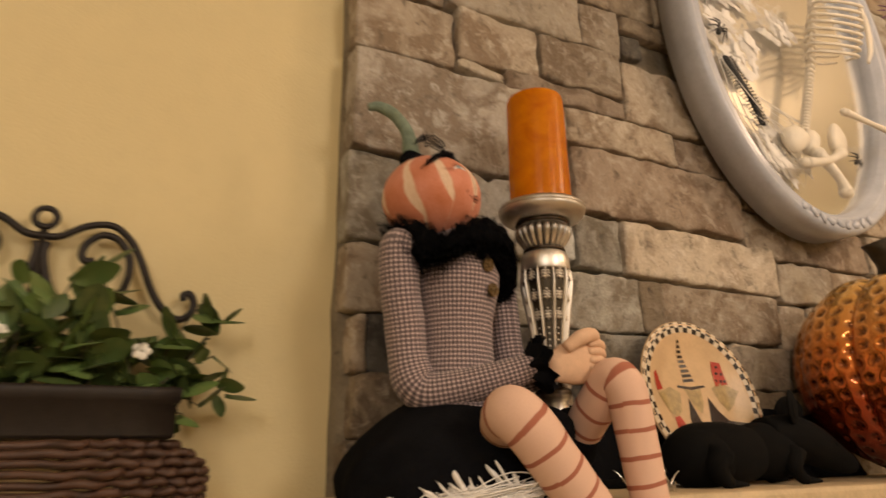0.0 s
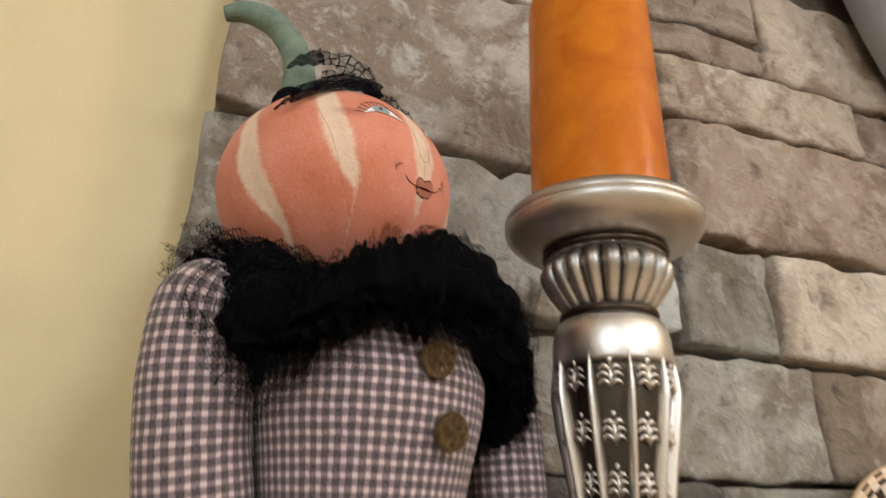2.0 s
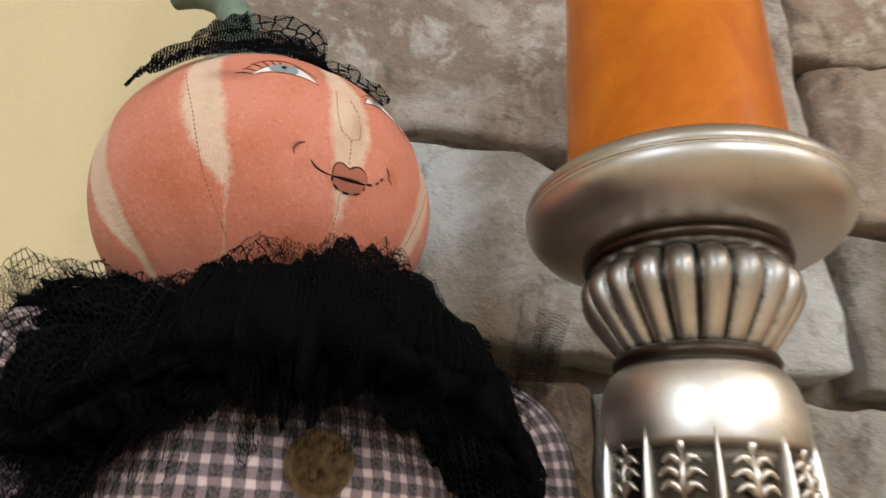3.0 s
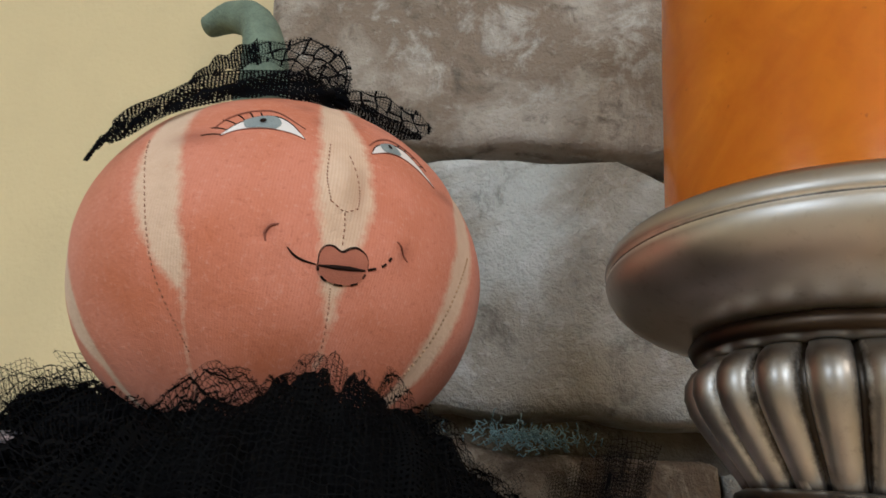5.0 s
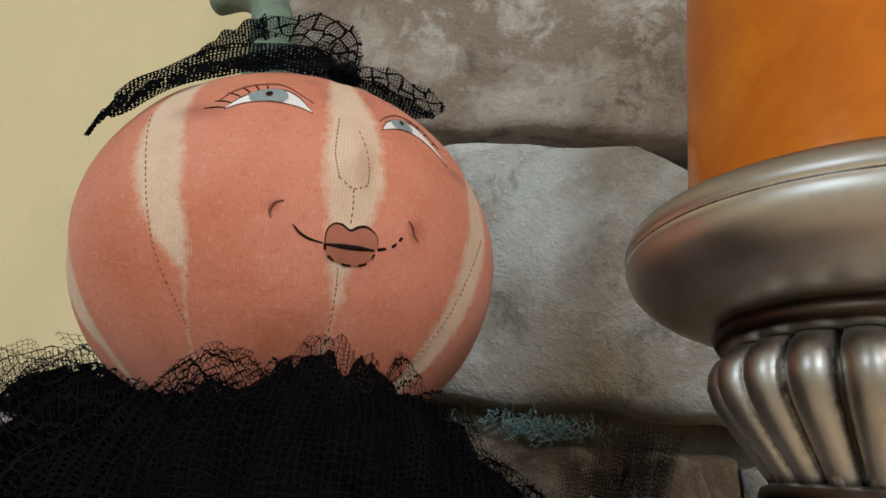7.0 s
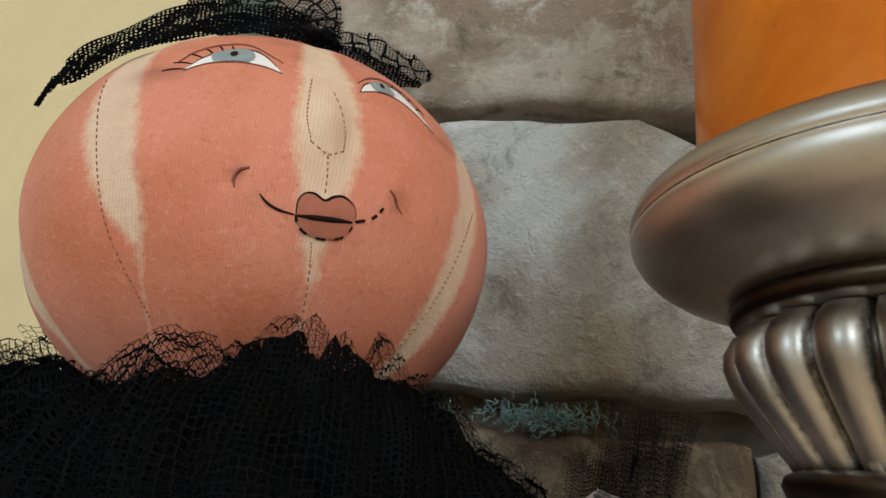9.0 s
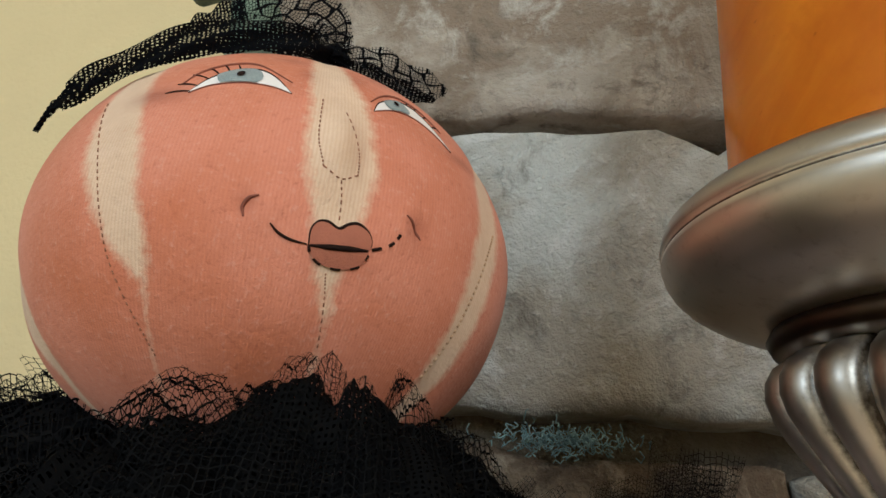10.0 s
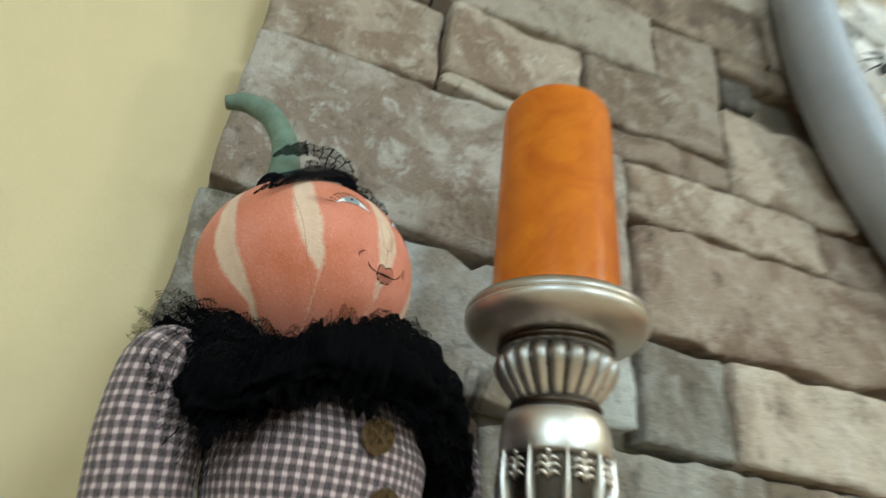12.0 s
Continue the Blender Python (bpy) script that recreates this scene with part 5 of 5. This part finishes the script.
    for x, z in ((50, 22), (58, 20), (62, 30), (54, 32), (57, 41), (64, 19)):
        patch("spot", [(x + 2.2 * math.cos(a), z + 2.2 * math.sin(a)) for a in np.linspace(0, 2 * math.pi, 9)[:-1]], "black", 0.0010)
    patch("black_gown", [(-30, -60), (-28, -26), (-18, 2), (-10, -28), (-2, -60)], "black")
    patch("black_gown", [(2, -70), (10, -32), (20, 0), (32, -22), (46, -36), (72, -44), (60, -72), (30, -86)], "black")
    patch("red_gown", [(-62, -58), (-56, -22), (-46, -20), (-32, -50), (-42, -70)], "red")
    return root


plate()


# ---- black rat ----
def rat():
    bm = bmesh.new()
    blob(bm, (0.770, 0.690, 1.419), (0.085, 0.038, 0.037), (0, 3, 0), u=28, v=18, rough=0.08)
    blob(bm, (0.732, 0.690, 1.414), (0.050, 0.040, 0.036), u=24, v=16, rough=0.08)
    blob(bm, (0.850, 0.688, 1.420), (0.055, 0.033, 0.034), (0, 6, 0), u=24, v=16, rough=0.08)
    tube(bm, smooth_line([(0.850, 0.688, 1.436), (0.895, 0.684, 1.438), (0.930, 0.680, 1.428), (0.965, 0.677, 1.412), (0.996, 0.674, 1.401), (1.006, 0.673, 1.398)], 24), [0.026, 0.029, 0.027, 0.021, 0.012, 0.004], 18)
    for c, r in (((0.884, 0.664, 1.474), (0, 20, 25)), ((0.925, 0.700, 1.470), (0, 30, -20))):
        blob(bm, c, (0.021, 0.0045, 0.023), r, u=18, v=10)
        blob(bm, (c[0], c[1] - 0.003, c[2]), (0.015, 0.003, 0.017), r, u=14, v=8)
    for x, y, s in ((0.730, 0.655, 1.0), (0.745, 0.725, 1.0), (0.868, 0.660, 0.8), (0.880, 0.716, 0.8)):
        tube(bm, smooth_line([(x, y, 1.420), (x - 0.010, y - 0.003, 1.402), (x - 0.002, y - 0.005, 1.390), (x + 0.006, y - 0.006, 1.385)], 12), [0.017 * s, 0.014 * s, 0.009 * s, 0.007], 12)
        tube(bm, smooth_line([(x, y - 0.006, 1.3855), (x + 0.014, y - 0.007, 1.3850), (x + 0.030, y - 0.008, 1.3840)], 8), [0.006, 0.006, 0.003], 8, flat=0.7)
    tube(bm, smooth_line([(0.690, 0.700, 1.400), (0.650, 0.720, 1.388), (0.620, 0.745, 1.385), (0.640, 0.775, 1.385)], 20), [0.008, 0.006, 0.005, 0.003], 8)
    for s in (-1, 1):
        blob(bm, (0.948, 0.678 + 0.021 * s, 1.428), (0.0035, 0.003, 0.0035), u=8, v=6)
    bmesh.ops.translate(bm, verts=bm.verts[:], vec=(-0.020, 0.0, 0.0125))
    return thing("rat_figure", "black flocked rat figurine standing on the mantel before a plate", "rat figurine", bm, BLACKFELT)


rat()


# ---- copper lustre pumpkin ----
def pumpkin():
    root = thing("pumpkin", "copper lustre glass pumpkin with round dents and dark stem", "pumpkin")
    bm = bmesh.new()
    dent = bm.verts.layers.float.new("dent")
    C, R, Hh = Vector((1.14, 0.650, 1.5475)), 0.164, 0.154
    NU, NV = 300, 150
    spots = []
    for row in range(17):
        lat = -66 + 8.2 * row
        cnt = max(8, int(46 * math.cos(radians(lat))))
        spots.append((lat, cnt, row % 2))
    rows, vals = [], []
    for i in range(NV + 1):
        lat = -87 + 174 * i / NV
        ring, vr = [], []
        for j in range(NU):
            lon = 360 * j / NU
            lobe = 1 - 0.11 * (1 - abs(math.sin(radians(lon * 4))) ** 0.6) * math.cos(radians(lat)) ** 0.4
            d = 0.0
            for la, cnt, off in spots:
                if abs(la - lat) < 4.5:
                    step = 360 / cnt
                    dl = ((lon - off * step / 2 + step / 2) % step - step / 2) * math.cos(radians(lat))
                    q = math.hypot(dl + 0.8 * math.sin(la * 3.1 + int(lon / step)), lat - la + 0.7 * math.sin(int(lon / step) * 2.3 + la)) / 2.5
                    if q < 1:
                        d = max(d, (1 - q * q) ** 0.7)
            k = lobe * (1 - 0.030 * d)
            flat_top = 1 - 0.22 * max(0, (lat - 50) / 37) ** 2
            a, b_ = radians(lon), radians(lat)
            ring.append(C + Vector((R * k * math.cos(b_) * math.cos(a), R * k * math.cos(b_) * math.sin(a), Hh * k * math.sin(b_) * flat_top)))
            vr.append(d)
        rows.append(ring), vals.append(vr)
    vs = grid(bm, rows, wrap_u=True)
    for i in range(NV + 1):
        for j in range(NU):
            vs[i][j][dent] = vals[i][j]
    cap(bm, vs[0], 0, True), cap(bm, vs[-1], 0)
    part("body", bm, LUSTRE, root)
    bm = bmesh.new()
    tube(bm, smooth_line([(1.14, 0.650, 1.667), (1.142, 0.650, 1.695), (1.140, 0.652, 1.722), (1.132, 0.655, 1.749)], 16), [0.034, 0.026, 0.021, 0.022, 0.025], 16, wob=0.25)
    part("stem", bm, plain("dark_gilt_stem", (0.035, 0.026, 0.012), 0.35, 0.5, spread=0.7, scale=90, depth=0.002, strength=0.6), root, "dark gilded stem")
    return root


pumpkin()


# ---- wall planter ----
HUNG = Matrix.Translation((-0.012, 0.85, 1.673)) @ Matrix.Scale(0.93, 4) @ Matrix.Translation((0.041, -0.85, -1.683))


def planter():
    root = thing("wall_planter", "wrought iron wall planter with dark trough and brown wicker basket", "planter")
    y = 0.832
    half = [[(-0.041, 1.662), (-0.024, 1.664), (0.000, 1.679), (0.026, 1.683), (0.046, 1.668), (0.060, 1.643), (0.072, 1.615), (0.086, 1.593), (0.104, 1.580), (0.117, 1.586), (0.121, 1.600), (0.116, 1.611), (0.109, 1.609), (0.110, 1.603)],
            [(0.012, 1.640), (0.004, 1.638), (-0.001, 1.646), (0.003, 1.660), (0.018, 1.671), (0.036, 1.665), (0.048, 1.642), (0.046, 1.613), (0.030, 1.588), (0.008, 1.576), (-0.014, 1.586), (-0.030, 1.612), (-0.037, 1.640), (-0.036, 1.655)]]
    for side in (1, -1):
        for line in half:
            bm = bmesh.new()
            tube(bm, smooth_line([(-0.041 + side * (x + 0.041), y, z) for x, z in line], 70), 0.0042, 8)
            part("scroll", bm, IRON, root)
    bm = bmesh.new()
    ring = [(-0.041 + 0.011 * math.cos(a), y - 0.002, 1.683 + 0.011 * math.sin(a)) for a in np.linspace(0, 2 * math.pi, 25)]
    tube(bm, ring, 0.0036, 8, ends=False)
    part("ring", bm, IRON, root)
    bm = bmesh.new()
    tube(bm, [(-0.041, y, 1.672), (-0.041, y, 1.49)], 0.004, 8)
    tube(bm, [(-0.20, y, 1.495), (0.112, y, 1.495)], 0.004, 8)
    part("back_bar", bm, IRON, root)
    # trough: open box with a rolled rim
    bm = bmesh.new()
    rows = []
    for z, g in ((1.446, 0.0), (1.449, 0.001), (1.478, 0.001), (1.480, 0.004), (1.490, 0.005), (1.494, 0.004), (1.493, 0.000), (1.470, -0.006)):
        rows.append([(x, yy, z) for x, yy in ((-0.190 - g, 0.845), (-0.190 - g, 0.742 - g), (-0.150, 0.742 - g), (-0.041, 0.742 - g), (0.070, 0.742 - g), (0.107 + g, 0.742 - g), (0.107 + g, 0.845), (-0.041, 0.845))])
    vs = grid(bm, rows, wrap_u=True)
    cap(bm, vs[0], 0, True), cap(bm, vs[-1], 0)
    bmesh.ops.recalc_face_normals(bm, faces=bm.faces)
    part("trough", bm, IRON, root, "dark metal trough", smooth=False)
    # basket: woven strands over stakes
    WICKER = plain("brown_wicker", (0.060, 0.026, 0.013), 0.55, spread=0.5, scale=60, depth=0.002)

    def rim(t, z, lift=0.0):
        """A place on the basket's bowed front, t from end to end."""
        bulge = 1 - 0.25 * ((1.41 - z) / 0.11) ** 2 if z < 1.41 else 1.0 - 0.16 * ((z - 1.41) / 0.03) ** 2
        a = math.pi * (1 - t)
        c = abs(math.cos(a)) ** 0.45 * (1 if math.cos(a) > 0 else -1)
        s = abs(math.sin(a)) ** 0.45
        return Vector((-0.041 + (0.184 * bulge + lift) * c, 0.842 - (0.125 * bulge + lift) * s, z))

    for row in range(13):
        z = 1.440 - 0.0085 * row
        bm = bmesh.new()
        pts = [rim(0.02 + 0.96 * k / 150, z + 0.0012 * math.sin(k * 0.9 + row), 0.0048 * math.sin(math.pi * k / 5 + math.pi * row)) for k in range(151)]
        tube(bm, pts, 0.0042, 7, wob=0.3)
        part("strand", bm, WICKER, root)
    bm = bmesh.new()
    for k in range(31):
        t = 0.02 + 0.96 * k / 30
        tube(bm, [rim(t, 1.442, -0.001), rim(t, 1.40, -0.001), rim(t, 1.33, -0.001)], 0.003, 6)
    part("stakes", bm, WICKER, root)
    root.matrix_basis = HUNG
    return root


planter()


def foliage(name, colour):
    m, nd, lk, b = material(name, 0.5)
    info = nd.new("ShaderNodeObjectInfo")
    v = world_place(nd)
    n1 = noise_tex(nd, lk, v, 70, 3)
    c = blend(nd, lk, info.outputs["Random"], tuple(x * 0.55 for x in colour), tuple(x * 1.5 for x in colour))
    c = blend(nd, lk, ramp(nd, lk, n1, [(0.4, 0.0), (0.8, 0.5)]), c, (0.16, 0.17, 0.05))
    put(lk, c, b.inputs["Base Color"])
    bump(nd, lk, b, n1, 0.3, 0.002)
    return m


def plant():
    """Artificial trailing plant: stems, broad leaves, small white flowers."""
    root = thing("artificial_plant", "leafy green artificial plant with small white flowers in the planter", "plant")
    rng = random.Random(21)
    GREEN = foliage("green_leaf", (0.075, 0.125, 0.032))
    bm = bmesh.new()
    rows = []
    for i in range(9):
        s = i / 8
        w = 0.36 * math.sin(math.pi * min(0.97, s * 0.93 + 0.05)) ** 0.75
        rows.append([(w * u, -0.10 * abs(u) * (1 - s) - 0.08 * s * s, s) for u in (-1, -0.5, 0, 0.5, 1)])
    grid(bm, rows)
    rows2 = [[(x, y - 0.012, z) for x, y, z in r] for r in rows]
    grid(bm, rows2, flip=True)
    leaf = finish("leaf", bm, GREEN)
    stems = bmesh.new()

    def sprig(base, tip, n, size):
        mid = (Vector(base) + Vector(tip)) / 2 + Vector((rng.uniform(-.01, .01), rng.uniform(-.015, 0), rng.uniform(0, .02)))
        line = smooth_line([base, tuple(mid), tip], 14)
        tube(stems, line, [0.0016, 0.0012, 0.0008], 5)
        for k in range(n):
            p = line[int(3 + (13 - 3) * k / max(1, n - 1))]
            ob = new("leaf", leaf)
            ob.parent = root
            d = Vector((rng.uniform(-1, 1), rng.uniform(-0.45, 0.1), rng.uniform(-0.55, 0.9))).normalized()
            q = d.to_track_quat("Z", "Y").to_matrix().to_4x4() @ Matrix.Rotation(rng.uniform(-0.8, 0.8), 4, "Z")
            s = size * rng.uniform(0.7, 1.2)
            ob.matrix_basis = Matrix.Translation(p) @ q @ Matrix.Scale(s, 4)

    for k in range(34):
        x = rng.uniform(-0.185, 0.100)
        h = rng.uniform(0.02, 0.085) * (1.15 if x < 0.04 else 0.75)
        sprig((x, rng.uniform(0.765, 0.825), 1.470), (x + rng.uniform(-.03, .03), rng.uniform(0.745, 0.815), 1.500 + h), 6, 0.042)
    for tip in ((0.128, 0.800, 1.595), (0.150, 0.805, 1.575), (0.145, 0.795, 1.535), (0.150, 0.790, 1.505), (0.130, 0.775, 1.480), (0.115, 0.760, 1.470), (0.02, 0.79, 1.625)):
        sprig((0.075, 0.785, 1.480), tip, 6, 0.038)
    # single leaves at the ends of the trailing sprigs
    for place, d, s in (((0.140, 0.800, 1.576), (1, -0.1, 0.05), 0.036), ((0.160, 0.795, 1.494), (1, -0.1, -0.10), 0.034), ((0.152, 0.795, 1.498), (0.2, -0.2, 0.9), 0.026), ((0.152, 0.795, 1.494), (0.25, -0.2, -0.9), 0.026), ((0.005, 0.775, 1.590), (0.35, -0.2, 0.9), 0.044)):
        ob = new("leaf", leaf)
        ob.parent = root
        ob.matrix_basis = Matrix.Translation(place) @ Vector(d).to_track_quat("Z", "Y").to_matrix().to_4x4() @ Matrix.Rotation(0.3, 4, "Z") @ Matrix.Scale(s, 4)
    part("stem", stems, plain("brown_green_stem", (0.07, 0.06, 0.025), 0.7, spread=0.4), root)
    for x, z in ((-0.062, 1.548), (-0.052, 1.540), (-0.070, 1.512), (0.070, 1.530), (-0.10, 1.56)):
        bm = bmesh.new()
        for k in range(5):
            a = 2 * math.pi * k / 5
            blob(bm, (x + 0.005 * math.cos(a), 0.752, z + 0.005 * math.sin(a)), (0.0045, 0.002, 0.0042), u=8, v=6)
        part("flower", bm, plain("white_petal", (0.72, 0.70, 0.62), 0.7, spread=0.1), root, "small white flower")
    root.matrix_basis = HUNG
    return root


plant()


def fluff():
    """A pinch of teal feather fluff caught in a joint of the stones."""
    rng = random.Random(8)
    bm = bmesh.new()
    for k in range(260):
        x, z = rng.gauss(0.446, 0.010), 1.6845 + rng.gauss(0, 0.0020)
        p = [(x, STONE_Y - 0.002, z)]
        for i in range(3):
            q = p[-1]
            p.append((q[0] + rng.uniform(-.0016, .0016), q[1] - rng.uniform(-0.0008, .0022), q[2] + rng.uniform(-.0014, .0020)))
        tube(bm, p, 0.00022, 4)
    return thing("feather_fluff", "pinch of teal feather fluff caught between chimney stones", "fluff", bm, plain("teal_down", (0.30, 0.42, 0.43), 0.95, spread=0.4, scale=200), kind="stuff")


fluff()


# ---- stones of the chimney breast ----
STONE_RNG = random.Random(11)


def stone(x0, z0, x1, z1, tone, proud=0.0, tilt=0.0, notch=None):
    """One ledge stone: chipped outline, rounded arrises, uneven face. tilt raises its far end; notch: place, width and depth of a chip in its top."""
    g = 0.0008
    x0, x1, z0, z1 = x0 + g, x1 - g, z0 + g, z1 - g
    nx, nz = max(9, min(40, int((x1 - x0) / 0.009))), max(9, min(20, int((z1 - z0) / 0.008)))
    seed = STONE_RNG.uniform(0, 99)
    proud += STONE_RNG.uniform(-0.005, 0.005)
    rows = []
    us = [0, 0.0010, 0.003] + list(np.linspace(0.007, x1 - x0 - 0.007, nx - 5)) + [x1 - x0 - 0.003, x1 - x0 - 0.0010, x1 - x0]
    ws = [0, 0.0010, 0.003] + list(np.linspace(0.007, z1 - z0 - 0.007, nz - 5)) + [z1 - z0 - 0.003, z1 - z0 - 0.0010, z1 - z0]
    for i in range(nz + 1):
        v = ws[i] / (z1 - z0)
        row = []
        for j in range(nx + 1):
            u = us[j] / (x1 - x0)
            e0, e1 = 0.004 * noise.noise(Vector((seed, v * 3, 1))), 0.004 * noise.noise(Vector((seed, v * 3, 7)))
            w_ = u * (x1 - x0)
            f0 = 0.0050 * noise.noise(Vector((w_ * 25, seed, 1))) + 0.0016 * noise.noise(Vector((w_ * 110, seed, 2)))
            f1 = 0.0055 * noise.noise(Vector((w_ * 30, seed, 5))) + 0.0022 * noise.noise(Vector((w_ * 110, seed, 6)))
            rx = (0.006 if u > 0.5 and tone == "pale" else 0.0028) * max(0, 1 - min(u, 1 - u) * (x1 - x0) / 0.016) ** 2
            x = x0 + e0 + (x1 - x0 + e1 - e0) * u
            lo, hi = z0 + f0 + rx, z1 + f1 - rx
            if notch:
                hi -= notch[2] * math.exp(-((x - notch[0]) / notch[1]) ** 2)
            z = lo + (hi - lo) * v + tilt * (u - 0.5)
            d = min(u * (x1 - x0), (1 - u) * (x1 - x0), v * (z1 - z0), (1 - v) * (z1 - z0))
            edge = max(0.0, 1 - d / (0.0026 + 0.0024 * noise.noise(Vector((x * 25, seed + 3, z * 25)))))
            y = STONE_Y - proud + 0.0036 * edge ** 1.6
            y -= 0.0065 * noise.noise(Vector((x * 14, seed, z * 18))) + 0.0034 * noise.noise(Vector((x * 48, seed, z * 52))) + 0.0010 * noise.noise(Vector((x * 130, seed, z * 130)))
            row.append((x, y, z))
        rows.append(row)
    bm = bmesh.new()
    vs = grid(bm, rows)
    rim = vs[0] + [r[-1] for r in vs[1:]] + vs[-1][-2::-1] + [r[0] for r in vs[-2:0:-1]]
    back = [bm.verts.new((v.co.x, WALL_Y - 0.015, v.co.z)) for v in rim]
    for k in range(len(rim)):
        q = (k + 1) % len(rim)
        f = bm.faces.new((rim[q], rim[k], back[k], back[q]))
        f.smooth = True
    return part("stone", bm, STONES[tone], CHIMNEY)


def course(z0, z1, cuts, tones, tops=None):
    """A run of stones side by side between two heights."""
    for k in range(len(cuts) - 1):
        stone(cuts[k], z0, cuts[k + 1], tops[k] if tops else z1, tones[k % len(tones)])


course(1.383, 1.452, (0.302, 0.43, 0.60, 0.74, 0.95, 1.13, 1.30, 1.52, 1.75), ("brown", "grey", "tan", "dark"))
course(1.452, 1.524, (0.312, 0.47, 0.62, 0.80, 0.96, 1.15, 1.33, 1.50, 1.75), ("brown", "tan", "dark", "grey"))
course(1.524, 1.595, (0.308, 0.327, 0.50, 0.66, 0.80, 0.93, 1.075, 1.24, 1.45, 1.75), ("tan", "dark", "dark", "grey", "dark", "light", "brown", "tan", "grey"))
course(1.597, 1.682, (0.299, 0.36, 0.515, 0.757, 0.80, 1.065), ("tan", "brown", "grey", "brown", "tan"))
course(1.597, 1.672, (1.145, 1.30, 1.46, 1.75), ("tan", "pink", "light"))
stone(1.067, 1.590, 1.143, 1.672, "light")
# course behind the head
stone(0.299, 1.686, 0.372, 1.806, "grey", 0.002)
stone(0.373, 1.692, 0.640, 1.801, "pale", 0.003, 0.0, (0.498, 0.010, 0.009))
stone(0.645, 1.686, 0.728, 1.770, "grey", 0.0)
stone(0.731, 1.683, 1.072, 1.770, "light", 0.003, -0.004)
stone(1.075, 1.674, 1.222, 1.748, "light", 0.004)
course(1.674, 1.750, (1.225, 1.36, 1.52, 1.75), ("tan", "pink", "light"))
# tall course above
stone(0.302, 1.8065, 0.642, 1.955, "buff", 0.005, -0.006)
stone(0.647, 1.776, 1.010, 1.883, "pink", 0.004)
stone(0.640, 1.886, 0.868, 1.947, "tan", 0.0)
stone(0.871, 1.886, 1.02, 1.945, "pink", 0.0)
course(1.752, 1.835, (1.012, 1.17, 1.36, 1.55, 1.75), ("tan", "pink", "light", "tan"))
course(1.838, 1.945, (1.022, 1.25, 1.48, 1.75), ("brown", "tan", "pink"))
# upper courses
stone(0.303, 1.962, 0.455, 2.060, "tan", 0.0)
stone(0.458, 1.982, 0.600, 2.072, "tan", -0.003)
stone(0.458, 1.960, 0.535, 1.981, "light", 0.005, -0.012)
stone(0.537, 1.950, 0.764, 1.984, "pink", 0.0)
stone(0.602, 1.986, 0.764, 2.070, "tan", 0.001)
course(1.950, 2.064, (0.767, 0.93, 1.15, 1.38, 1.56, 1.75), ("tan", "brown", "pink", "tan", "light"))
stone(0.303, 2.064, 0.440, 2.165, "tan")
stone(0.443, 2.068, 0.690, 2.165, "light", 0.002)
stone(0.693, 2.074, 0.778, 2.165, "tan")
stone(0.781, 2.085, 0.832, 2.130, "dark", -0.008)
stone(0.781, 2.133, 0.95, 2.165, "brown")
course(2.068, 2.165, (0.953, 1.18, 1.40, 1.75), ("tan", "pink", "tan"))
for level, (z0, z1) in enumerate(((2.168, 2.262), (2.265, 2.340), (2.343, 2.440), (2.443, 2.520), (2.523, 2.610), (2.613, 2.697), (1.18, 1.26), (1.263, 1.32))):
    x = 0.303
    while x < 1.70:
        w = min(STONE_RNG.uniform(0.12, 0.34), 1.75 - x)
        stone(x, z0, x + w if 1.75 - x - w > 0.06 else 1.75, z1, STONE_RNG.choice(("tan", "grey", "pink", "light", "brown")))
        x += w if 1.75 - x - w > 0.06 else 9
